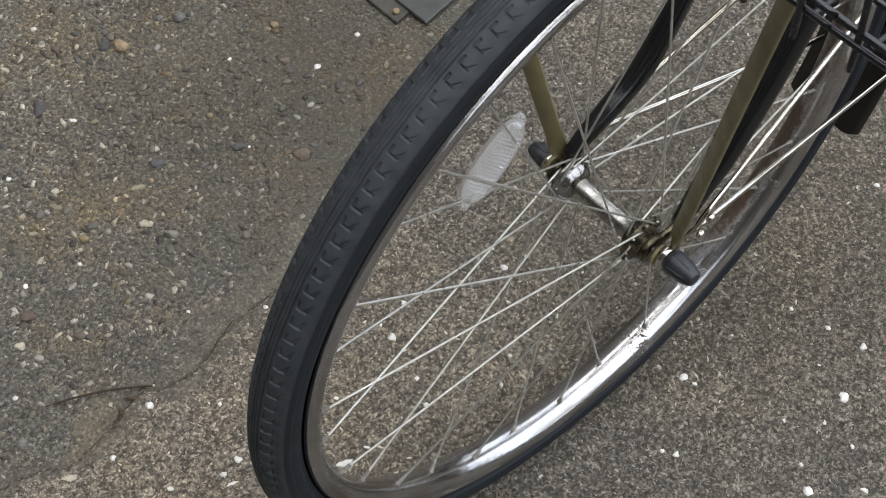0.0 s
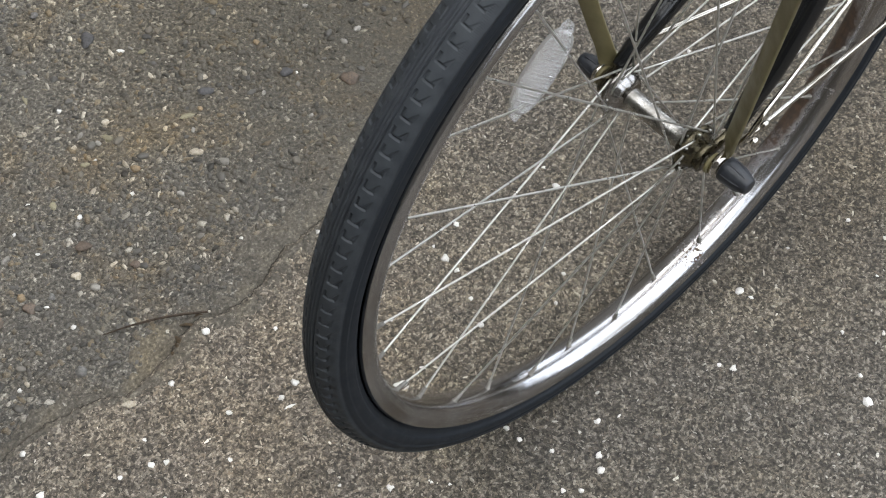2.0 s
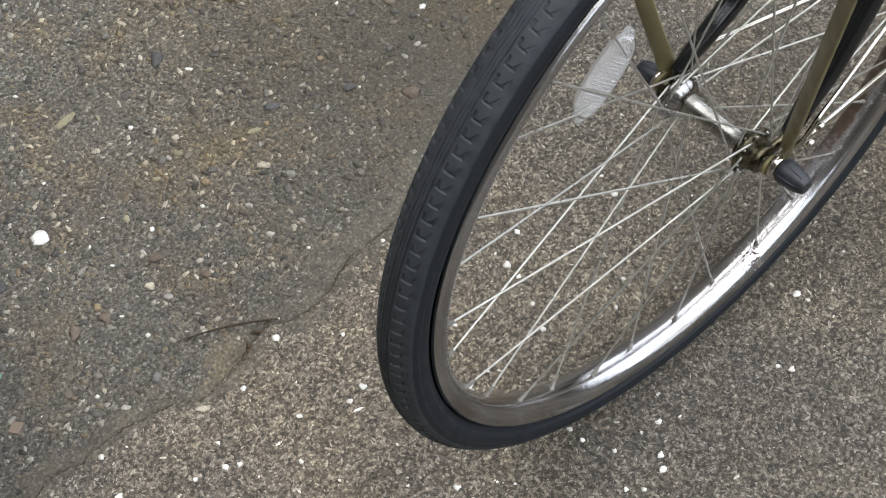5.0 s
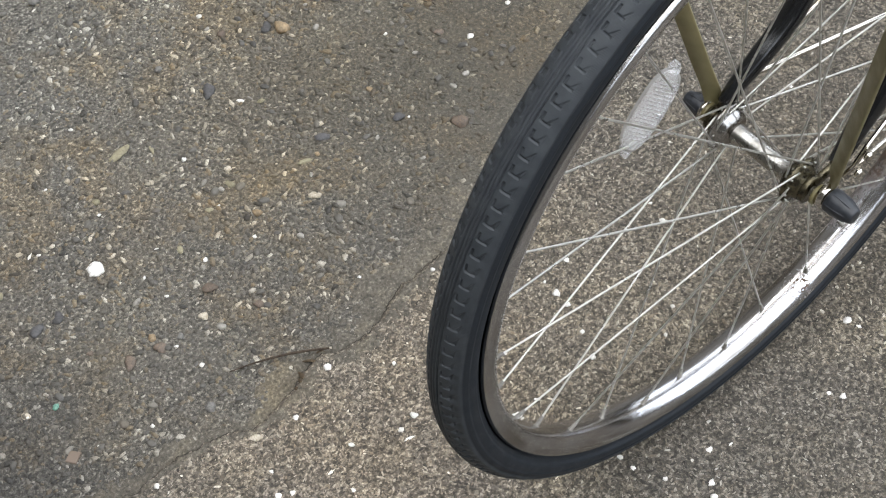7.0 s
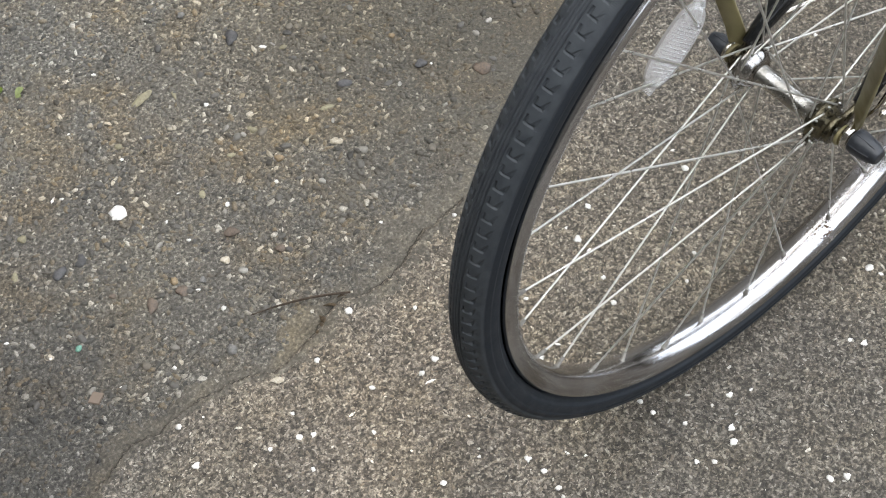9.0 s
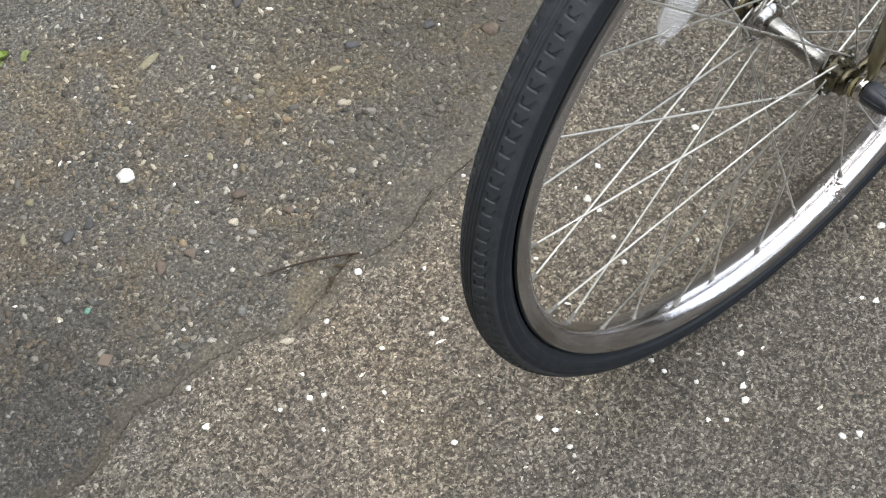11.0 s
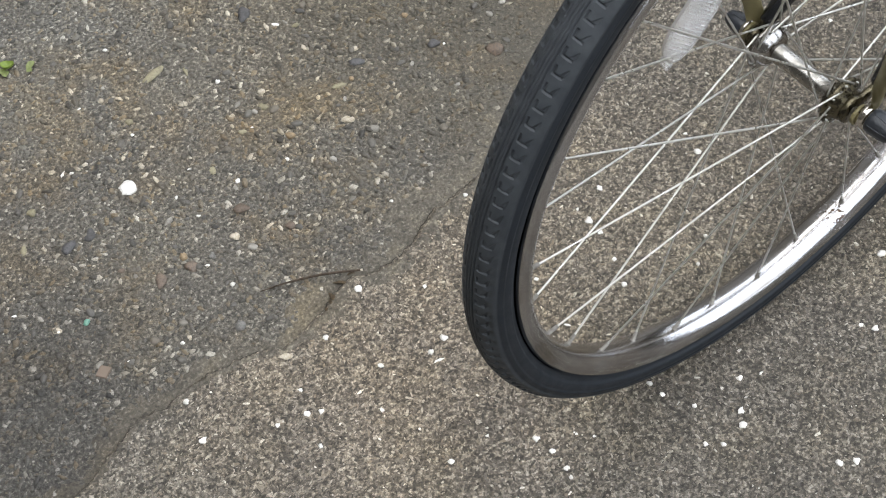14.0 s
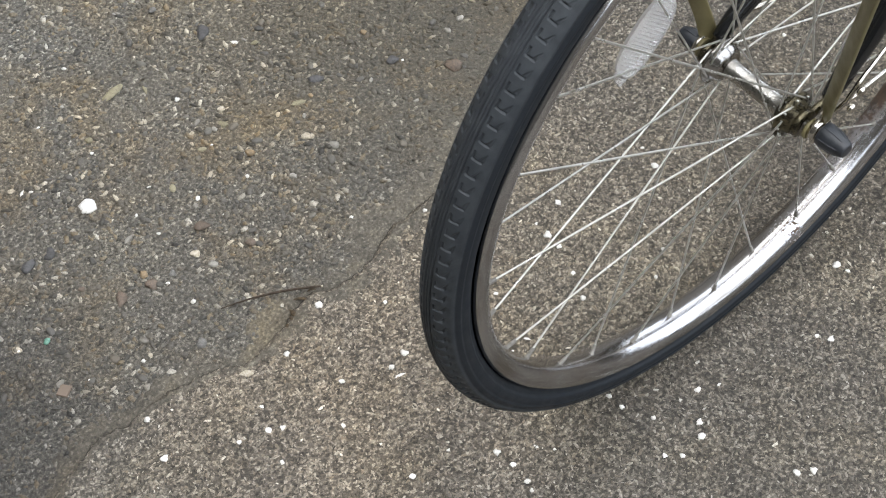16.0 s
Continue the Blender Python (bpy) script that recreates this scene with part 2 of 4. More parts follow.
def chrome(name, rust_more=0.0, rough=0.12, tone=(0.62, 0.6, 0.57)):
    """Worn chrome with fine scratches, dull patches and rust spots."""
    m = Mat(name, rough=rough, metal=1.0)
    x, y, z = m.split(m.co)
    spots, pits = m.noise(34, 8, 0.74), m.noise(420, 4, 0.7)
    rear = m.ramp(m.math("MULTIPLY", x, -4.0), [(0.35, 0.0), (0.8, rust_more)])
    inner = m.ramp(m.math("ADD", m.math("MULTIPLY", y, -45.0), 0.6), [(0.3, 0.12), (0.75, 1.0)])
    f = m.ramp(m.math("ADD", spots, m.math("MULTIPLY", m.math("MULTIPLY", rear, inner), 0.42)), [(0.6, 0.0), (0.86, 0.95)])
    f = m.math("MAXIMUM", f, m.ramp(pits, [(0.75, 0.0), (0.82, 0.9)]))
    # a patch of dark pitting low on the rim
    away = m.t.nodes.new("ShaderNodeVectorMath")
    away.operation = "DISTANCE"
    m.t.links.new(m.co, away.inputs[0])
    away.inputs[1].default_value = (-0.0808, 0.0045, 0.055)
    patch = m.ramp(away.outputs["Value"], [(0.01, 1.0), (0.017, 0.0)])
    dots = m.ramp(m.noise(300, 1), [(0.57, 0.0), (0.61, 1.0)])
    f = m.math("MAXIMUM", f, m.math("MULTIPLY", patch, dots))
    rust = m.mix(m.ramp(m.noise(130, 6, 0.7), [(0.35, 0.0), (0.65, 1.0)]), (0.032, 0.021, 0.014), (0.1, 0.056, 0.03))
    dull = m.ramp(m.noise(16, 6, 0.6), [(0.3, 0.0), (0.75, 1.0)])
    run = m.node("ShaderNodeMapping", Scale=(9.0, 170.0, 9.0))
    m.t.links.new(m.co, run.inputs["Vector"])
    streak = m.ramp(m.noise(1.0, 4, 0.6, run.outputs[0]), [(0.36, (0.6, 0.57, 0.52)), (0.5, (0.95, 0.95, 0.94)), (0.6, (1.05, 1.05, 1.05))])
    m.put("Base Color", m.mix(f, m.mix(1.0, m.mix(dull, tone, tuple(c * q for c, q in zip(tone, (0.72, 0.65, 0.56)))), streak, "MULTIPLY"), rust))
    m.put("Metallic", m.ramp(f, [(0.0, 1.0), (1.0, 0.1)]))
    m.put("Roughness", m.mix(f, m.ramp(dull, [(0.0, rough), (1.0, rough + 0.1)]), (0.5, 0.5, 0.5)))
    waves = m.math("MULTIPLY", m.noise(38, 3, 0.6), 5.0)
    m.bump(m.math("ADD", waves, m.math("ADD", m.noise(1100, 3), f)), 0.00025, 0.25 if rust_more == 0 else 0.3)
    return m.m


def paint(name, a, b, rough, metal=0.0, bump=0.0002, scale=60, shine=0.5):
    """Plain paint or metal with soft grime and a fine surface."""
    m = Mat(name, rough=rough, metal=metal)
    g = m.ramp(m.noise(scale, 6, 0.6), [(0.35, 0.0), (0.75, 1.0)])
    m.put("Base Color", m.mix(g, a, b))
    m.put("Roughness", m.ramp(g, [(0.0, max(0.04, rough - 0.08)), (1.0, min(1.0, rough + 0.15))]))
    m.put("Specular IOR Level", shine)
    m.bump(m.noise(800, 3), bump, 0.4)
    return m.m


tyre_rubber = rubber("tyre_rubber")
rim_chrome = chrome("rim_chrome", 0.9, 0.12, (0.6, 0.615, 0.67))
bright_chrome = chrome("bright_chrome", 0.0, 0.06, (0.72, 0.71, 0.69))
flange_chrome = chrome("flange_chrome", 0.0, 0.1, (0.5, 0.51, 0.54))
spoke_steel = paint("spoke_steel", (0.66, 0.655, 0.63), (0.46, 0.45, 0.42), 0.34, 0.8, scale=90)
hub_steel = paint("hub_steel", (0.43, 0.42, 0.4), (0.2, 0.19, 0.17), 0.28, 1.0, scale=140)
nipple_brass = paint("nipple_nickel", (0.26, 0.25, 0.23), (0.16, 0.15, 0.13), 0.6, 0.6, scale=300)
greasy_steel = paint("greasy_steel", (0.04, 0.035, 0.026), (0.2, 0.175, 0.11), 0.28, 0.85, scale=220)
black_paint = paint("black_paint", (0.004, 0.0045, 0.0055), (0.01, 0.0105, 0.012), 0.1, shine=0.6)
black_plastic = paint("black_plastic", (0.007, 0.008, 0.011), (0.018, 0.02, 0.025), 0.2)
cap_plastic = paint("cap_plastic", (0.016, 0.0185, 0.024), (0.036, 0.04, 0.047), 0.42, scale=180)
olive_paint = paint("olive_paint", (0.225, 0.195, 0.1), (0.17, 0.147, 0.072), 0.4, 0.1, scale=45)
flap_rubber = paint("flap_rubber", (0.012, 0.011, 0.008), (0.024, 0.021, 0.016), 0.6)
galvanised = paint("galvanised_steel", (0.1, 0.101, 0.1), (0.06, 0.061, 0.06), 0.38, 0.4, scale=30)
dark_steel = paint("weathered_steel", (0.078, 0.073, 0.063), (0.045, 0.042, 0.036), 0.6, 0.2, scale=40)
twig_bark = paint("twig_bark", (0.06, 0.041, 0.026), (0.022, 0.015, 0.01), 0.85, scale=300)
leaf_green = paint("leaf_green", (0.11, 0.17, 0.018), (0.2, 0.26, 0.05), 0.5, scale=200)
leaf_pale = paint("leaf_pale", (0.2, 0.24, 0.09), (0.13, 0.15, 0.055), 0.6, scale=260)
debris_brown = paint("debris_brown", (0.085, 0.058, 0.03), (0.028, 0.02, 0.012), 0.9, scale=300)


def clear_plastic(name, clear, rough):
    m = Mat(name, rough=rough, color=(0.93, 0.935, 0.95))
    m.put("Transmission Weight", clear), m.put("IOR", 1.3)
    m.put("Roughness", m.ramp(m.noise(120, 4), [(0.3, rough), (0.8, rough + 0.15)]))
    return m.m


reflector_plastic = clear_plastic("reflector_plastic", 0.78, 0.14)
prism_plastic = clear_plastic("prism_plastic", 0.82, 0.16)


# ---------------------------------------------------------------- mesh helpers
def mesh(name, verts, faces, material, smooth=True):
    me = bpy.data.meshes.new(name)
    me.from_pydata([tuple(map(float, v)) for v in verts], [], faces)
    me.materials.append(material)
    if smooth:
        me.polygons.foreach_set("use_smooth", [True] * len(me.polygons))
    me.update()
    return me


def part(name, me, parent, label=""):
    ob = new(name, me)
    ob.parent = parent
    return tagged(ob, label)


def thing(name, label, category, m=Matrix(), me=None, group="", kind=""):
    ob = new(name, me)
    ob.matrix_world = m
    return tagged(ob, label, category, group, kind)


def smooth_path(pts, n=8):
    """Catmull-Rom through a few points."""
    p = [np.array(q, float) for q in pts]
    p = [2 * p[0] - p[1], *p, 2 * p[-1] - p[-2]]
    out = []
    for i in range(1, len(p) - 2):
        for k in range(n):
            t = k / n
            a, b, c, d = p[i - 1 : i + 3]
            out.append(0.5 * (2 * b + (c - a) * t + (2 * a - 5 * b + 4 * c - d) * t * t + (3 * b - a - 3 * c + d) * t ** 3))
    return np.array(out + [p[-2]])


def tube(pts, radius, seg=10, flat=1.0, up=(0, 1, 0), cap=True):
    """Verts and faces of a round or oval tube along pts; radius may change along it."""
    pts = np.array(pts, float)
    rad = np.broadcast_to(radius, len(pts)) if np.ndim(radius) < 1 else np.array(radius, float)
    if len(rad) != len(pts):
        rad = np.interp(np.linspace(0, 1, len(pts)), np.linspace(0, 1, len(rad)), rad)
    # extra rings by the ends of long stretches keep the shading straight along them
    more, rmore = [pts[0]], [rad[0]]
    for p, q, ra, rb in zip(pts[:-1], pts[1:], rad[:-1], rad[1:]):
        ln = np.linalg.norm(q - p)
        if ln > 7 * max(ra, rb):
            for f in (0.3 * ra / ln, 2 * ra / ln, 1 - 2 * rb / ln, 1 - 0.3 * rb / ln):
                more.append(p + (q - p) * f), rmore.append(ra + (rb - ra) * f)
        more.append(q), rmore.append(rb)
    pts, rad = np.array(more), np.array(rmore)
    verts, faces = [], []
    for i, p in enumerate(pts):
        d = pts[min(i + 1, len(pts) - 1)] - pts[max(i - 1, 0)]
        d /= np.linalg.norm(d)
        s = np.cross(d, up)
        if np.linalg.norm(s) < 1e-3:
            s = np.cross(d, (1, 0, 0.1))
        s /= np.linalg.norm(s)
        q = np.cross(s, d)
        for k in range(seg):
            a = 2 * math.pi * k / seg
            verts.append(p + rad[i] * (math.cos(a) * s + flat * math.sin(a) * q))
    for i in range(len(pts) - 1):
        for k in range(seg):
            a, b = i * seg + k, i * seg + (k + 1) % seg
            faces.append((a, b, b + seg, a + seg))
    if cap:
        faces += [tuple(range(seg))[::-1], tuple(range(len(verts) - seg, len(verts)))]
    return verts, faces


def join(*pieces):
    verts, faces = [], []
    for v, f in pieces:
        n = len(verts)
        verts += list(v)
        faces += [tuple(i + n for i in q) for q in f]
    return verts, faces


def ring(profile, seg, closed=True):
    """Sweep a profile of (y, r) round the y axis."""
    verts, faces, n = [], [], len(profile)
    for i in range(seg):
        a = 2 * math.pi * i / seg
        for y, r in profile:
            verts.append((r * math.cos(a), y, r * math.sin(a)))
    for i in range(seg):
        for k in range(n if closed else n - 1):
            a, b = i * n + k, i * n + (k + 1) % n
            c, d = ((i + 1) % seg) * n + k, ((i + 1) % seg) * n + (k + 1) % n
            faces.append((a, b, d, c))
    return verts, faces


def lathe(profile, seg=24):
    """A solid of revolution about the y axis, capped at both ends."""
    v, f = ring(profile, seg, closed=False)
    n = len(profile)
    f.append(tuple(i * n for i in range(seg)))
    f.append(tuple(i * n + n - 1 for i in range(seg))[::-1])
    return v, f


def strip(pts, width, thick, sides):
    """A flat bar along pts; sides: direction of its width, one or several along it."""
    pts = np.array(pts, float)
    sides = np.atleast_2d(np.array(sides, float))
    at = np.linspace(0, len(sides) - 1, len(pts))
    sides = np.stack([np.interp(at, range(len(sides)), c) for c in sides.T], 1)
    verts, faces = [], []
    for i, p in enumerate(pts):
        d = pts[min(i + 1, len(pts) - 1)] - pts[max(i - 1, 0)]
        d /= np.linalg.norm(d)
        s = sides[i] - d * (sides[i] @ d)
        s /= np.linalg.norm(s)
        q = np.cross(d, s)
        w, h, e = width / 2, thick / 2, 0.0006
        for a, b in ((w, h - e), (w - e, h), (-w + e, h), (-w, h - e), (-w, -h + e), (-w + e, -h), (w - e, -h), (w, -h + e)):
            verts.append(p + a * s + b * q)
    for i in range(len(pts) - 1):
        for k in range(8):
            a, b = i * 8 + k, i * 8 + (k + 1) % 8
            faces.append((a, b, b + 8, a + 8))
    faces += [tuple(range(8))[::-1], tuple(range(len(verts) - 8, len(verts)))]
    return verts, faces


def shift(vf, d):
    return [np.array(v) + np.array(d) for v in vf[0]], vf[1]


# ---------------------------------------------------------------- ground
def seam_y(x):
    """The ragged line along which the newer slab meets the old concrete."""
    y = np.interp(x, [-3.0, -0.6, -0.3, -0.157, -0.079, -0.013, 0.067, 0.145, 0.178, 0.198, 0.215, 0.245, 0.271, 0.29, 0.314, 0.33, 0.352, 0.373, 0.39, 0.4, 0.424, 0.455, 0.488, 0.511, 0.538, 0.557, 0.59, 0.605, 0.631, 3.0],
                  [-1.2, -0.49, -0.4, -0.367, -0.342, -0.32, -0.296, -0.288, -0.287, -0.281, -0.274, -0.267, -0.2695, -0.28, -0.2775, -0.27, -0.266, -0.2625, -0.261, -0.27, -0.2775, -0.286, -0.287, -0.2825, -0.292, -0.285, -0.275, -0.266, -0.265, -0.2])
    return y + 0.002 * noise.noise((x * 60, 3.1, 0)) + 0.0024 * noise.noise((x * 130, 7.7, 0)) + 0.0022 * noise.noise((x * 300, 2.7, 0))


DROP = 0.0055  # the old concrete lies this much lower at the seam
g = 400.0
ground = thing("ground", "weathered old exposed-aggregate concrete ground, dark and gritty", "ground", me=mesh("ground", [(-g, -g, -DROP), (g, -g, -DROP), (g, g, -DROP), (-g, g, -DROP)], [(0, 1, 2, 3)], old_concrete, False), kind="structure")
xs = np.concatenate([np.linspace(-3, -0.75, 12), np.arange(-0.73, 0.75, 0.002), np.linspace(0.77, 3, 12)])
verts, faces = [], []
for x in xs:
    y = seam_y(x)
    rough = 0.0012 * noise.noise((x * 160, 1.3, 4.0))
    for dy, z in ((-0.0012, -DROP - 0.002), (-0.0004, -DROP * 0.4 + rough), (0.0016, -0.0006 + rough), (0.006, 0.0), (3.0, 0.0)):
        verts.append((x, y + dy, z))
for i in range(len(xs) - 1):
    for k in range(4):
        a = i * 5 + k
        faces.append((a, a + 5, a + 6, a + 1))
thing("pavement", "lighter fine-grained concrete slab with a broken edge", "pavement", me=mesh("pavement", verts, faces, new_concrete), kind="structure")

# silt washed against the broken edge, sinking away between the stones
def belt(x):
    return float(np.interp(x, [-0.7, -0.1, 0.1, 0.22, 0.3, 0.36, 0.42, 0.5, 0.6, 0.74], [0.03, 0.05, 0.075, 0.07, 0.042, 0.038, 0.03, 0.036, 0.045, 0.05]))


xs, rows_across = np.arange(-0.7, 0.74, 0.0025), 22
verts, faces = [], []
for x in xs:
    y, w = seam_y(x), belt(x)
    for k in range(rows_across):
        f = k / (rows_across - 1)
        yy = y - 0.0005 - w * f
        lift = 0.0008 - 0.0036 * f * f + 0.0022 * noise.noise((x * 22, yy * 22, 1.1)) * (0.3 + f) + 0.0016 * noise.noise((x * 90, yy * 90, 4.2)) + 0.0014 * noise.noise((x * 230, yy * 230, 7.2))
        verts.append((x, yy, -DROP + (lift if k else -0.001)))
for i in range(len(xs) - 1):
    for k in range(rows_across - 1):
        a = i * rows_across + k
        faces.append((a, a + 1, a + 1 + rows_across, a + rows_across))
# and a thin ragged wash of it carried up on to the slab
base, across = len(verts), 14
wash = np.arange(0.06, 0.6, 0.0025)
for x in wash:
    y, w = seam_y(x) + 0.002, float(np.interp(x, [0.06, 0.16, 0.3, 0.36, 0.42, 0.6], [0.01, 0.03, 0.034, 0.02, 0.012, 0.01]))
    for k in range(across):
        f = k / (across - 1)
        yy = y + w * f
        lift = 0.0009 - 0.0021 * f + 0.0013 * noise.noise((x * 60, yy * 60, 8.1)) + 0.0011 * noise.noise((x * 190, yy * 190, 2.4)) + 0.0008 * noise.noise((x * 480, yy * 480, 5.5))
        verts.append((x, yy, lift if 0 < k < across - 1 else -0.004))
for i in range(len(wash) - 1):
    for k in range(across - 1):
        a = base + i * across + k
        faces.append((a, a + across, a + 1 + across, a + 1))
thing("silt", "smooth brown silt washed against the slab edge", "silt", me=mesh("silt", verts, faces, silt), kind="stuff")

# dark strip in place of the shaded gap along the broken seam, with breaks
verts, faces = [], []
xs = np.arange(-0.3, 0.72, 0.0015)
for x in xs:
    y = seam_y(x) - 0.0012
    swell = 0.55 + 0.9 * noise.noise((x * 34, 0.4, 6.0)) + 0.5 * noise.noise((x * 150, 0.4, 9.0))
    w = 0.0012 * min(1.0, max(0.05, swell)) + 0.0002
    for dy, dz in ((-w, -0.003), (-0.6 * w, 0.6 * w), (0.0, 0.9 * w), (0.6 * w, 0.5 * w), (w, -0.003)):
        verts.append((x, y + dy, -DROP + 0.0014 * min(1.0, swell * 1.5) + dz + 0.0004 * noise.noise((x * 500, dy * 3000, 1.0))))
for i in range(len(xs) - 1):
    for k in range(4):
        a = i * 5 + k
        faces.append((a, a + 5, a + 6, a + 1))
# dark colour stands for the shade in the gap
soil = paint("seam_dark", (0.03, 0.026, 0.02), (0.055, 0.048, 0.037), 0.95, scale=260)
thing("soil", "dark strip standing in for the shaded gap of the broken seam", "soil", me=mesh("soil", verts, faces, soil), kind="stuff")

# plain walls added well outside the view, to shape sky light and rim reflections
blocker_mid = paint("blocker_mid", (0.2, 0.185, 0.16), (0.14, 0.13, 0.112), 0.9, scale=2.0)
blocker_dark = paint("blocker_dark", (0.075, 0.068, 0.055), (0.05, 0.045, 0.036), 0.9, scale=2.0)
BLOCKER_OFF = 3.8
for nm, m, high, reach in (("blocker_north", pose(0, 9.1, 0), 3.4, BLOCKER_OFF - 0.1), ("blocker_south", pose(0, -2.4, 0), 4.3, BLOCKER_OFF - 0.1), ("blocker_east", pose(BLOCKER_OFF, 3.35, 0, 0, 0, 90), 7.0, 5.85), ("blocker_west", pose(-BLOCKER_OFF, 3.35, 0, 0, 0, 90), 1.0, 5.85)):
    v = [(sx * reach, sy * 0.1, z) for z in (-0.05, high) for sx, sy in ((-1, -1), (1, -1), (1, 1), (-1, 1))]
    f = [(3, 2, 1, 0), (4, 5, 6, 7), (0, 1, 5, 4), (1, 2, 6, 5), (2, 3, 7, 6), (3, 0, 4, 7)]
    thing(nm, "plain grey unseen wall added to shape reflections and sky light", "wall", m, mesh(nm, v, f, blocker_dark if nm in ("blocker_east", "blocker_west") else blocker_mid, False), kind="structure")

# ---------------------------------------------------------------- bicycle
AXLE = 0.332
bike = thing("bicycle", "black bicycle with worn chrome front wheel standing on concrete", "bicycle", pose(0, 0, 0, 1.333))


def at_axle(vf):
    return shift(vf, (0, 0, AXLE))


def pol(r, deg, y=0.0):
    a = radians(deg)
    return np.array((r * math.cos(a), y, r * math.sin(a)))


# rim: rolled edges, sloping flanks and a raised middle band
half = [(0.0162 * math.sin(radians(a)), 0.2965 - 0.0135 * math.cos(radians(a))) for a in range(0, 91, 6)]
half += [(0.0104 + 0.0058 * math.cos(radians(a)), 0.2965 + 0.0058 * math.sin(radians(a))) for a in range(12, 91, 13)]
half += [(0.0096, 0.2985), (0.008, 0.2945), (0.0, 0.2925)]
prof = half + [(-y, r) for y, r in half[-2:0:-1]]
wheel = part("wheel", mesh("rim", *at_axle(ring(prof, 288)), rim_chrome), bike, "worn chrome steel rim with rust spots")


def tyre_mesh():
    """Loaded tyre: running grooves, and shoulder blocks with a long notch, a cut and a bevelled corner each."""
    turns, cy, rc, wide, high = 162, -0.0025, 0.314, 0.0207, 0.0197
    arc_deg = np.concatenate([np.linspace(-132, -58, 15), np.linspace(-56, 56, 121), np.linspace(58, 132, 30)])
    n = len(arc_deg)
    s = np.radians(arc_deg)
    w = s * 0.0202
    # finer round the front of the wheel, where the tread is seen from near by
    deg = np.concatenate([np.arange(-40, 100, 360.0 / turns / 30), np.arange(100, 320, 0.5)])
    seg = len(deg)
    worn = np.array([0.8 + 0.45 * noise.noise((math.cos(q) * 9, math.sin(q) * 9, 0.3)) + 0.3 * noise.noise((math.cos(q) * 40, math.sin(q) * 40, 2.3)) for q in np.radians(deg)]).clip(0.55, 1.0)
    # most worn over the top, where the notches have become shallow
    worn *= np.interp(deg, [-40, -5, 20, 45, 280, 320], [1.0, 0.95, 0.6, 0.42, 0.5, 1.0])
    depth = np.zeros((seg, n))

    def line(x, at, half, soft):
        return np.clip((half + soft - np.abs(x - at)) / soft, 0, 1)

    for k, wk in enumerate(w):
        side = 1 if wk > 0 else -1
        m = abs(wk) * 1000
        # distance round the wheel within one block, in millimetres
        unit = 2 * math.pi * 333.0 / turns
        u = ((deg / 360.0 * turns * side + (0.37 if side < 0 else 0.0)) % 1.0) * unit
        # three running grooves, the outer pair deep
        d = 0.004 * line(wk * 1000, -2.7, 0.55, 0.25) * np.ones(seg)
        d = np.maximum(d, 0.0026 * line(wk * 1000, 0.2, 0.28, 0.3))
        d = np.maximum(d, 0.0038 * line(wk * 1000, 3.0, 0.5, 0.25))
        if side < 0:
            d = np.maximum(d, 0.003 * line(m, 6.2, 0.42, 0.35) * np.clip((9.0 - u) / 0.8, 0, 1))
            d = np.maximum(d, 0.0036 * line(m, 12.6, 3.4, 0.7) * line(u, 4.0, 2.2, 0.7))
        else:
            # long notch beside the ribs, ending in a cut out to the shoulder
            d = np.maximum(d, 0.0032 * line(m, 6.3, 0.62, 0.35) * line(u, 5.3, 2.8, 0.4))
            cut = 2.4 - 0.06 * (m - 6.0)
            if 5.9 < m < 14.0:
                d = np.maximum(d, 0.0032 * line(u, cut, 0.35 + 0.05 * (m - 6.0), 0.45) * min(1.0, (m - 5.9) / 0.5, (14.0 - m) / 0.8))
            # the outer corner of each block is bevelled away above its cut
            if 9.6 < m < 15.5:
                reach = 1.5 * (m - 9.6)
                d = np.maximum(d, 0.0018 * np.clip((u - cut) / 0.5, 0, 1) * np.clip((reach - (u - cut)) / 1.4, 0, 1) * min(1.0, (15.5 - m) / 1.5))
        # the blocks fall away into the shoulder unevenly
        if m > 12.0:
            d = np.maximum(d, 0.0011 * min(1.0, (m - 12.0) / 2.0) * (0.55 + 0.45 * np.sin(u / unit * 2 * math.pi)) * min(1.0, max(0.0, (19.0 - m) / 3.0)))
        depth[:, k] = d * worn
        # sidewall: a step down to a flat band, a second to the thick bead
        if m > 21.0:
            depth[:, k] += 0.0011 * min(1.0, (m - 21.0) / 0.8)
        if m > 27.5:
            depth[:, k] += 0.0009 * min(1.0, (m - 27.5) / 0.8)
        if m > 37.0:
            depth[:, k] += 0.0016 * min(1.0, (m - 37.0) / 3.0)
    nrm = np.stack([np.sin(s) * high, np.cos(s) * wide], 1)
    nrm /= np.linalg.norm(nrm, axis=1, keepdims=True)
    y = wide * np.sin(s)[None] + cy - depth * nrm[None, :, 0]
    r = rc + high * np.cos(s)[None] - depth * nrm[None, :, 1]
    ang = np.radians(deg)[:, None]
    z = r * np.sin(ang) + AXLE
    # pressed flat where it stands on the ground
    z = np.maximum(z, 0.0004 - y * math.tan(radians(1.333)))
    v = np.stack([r * np.cos(ang), y, z], 2).reshape(-1, 3)
    i, k = np.meshgrid(np.arange(seg), np.arange(n - 1), indexing="ij")
    a, b = i * n + k, ((i + 1) % seg) * n + k
    return v, np.stack([a, a + 1, b + 1, b], 2).reshape(-1, 4).tolist()


tyre = mesh("tyre", *tyre_mesh(), tyre_rubber)
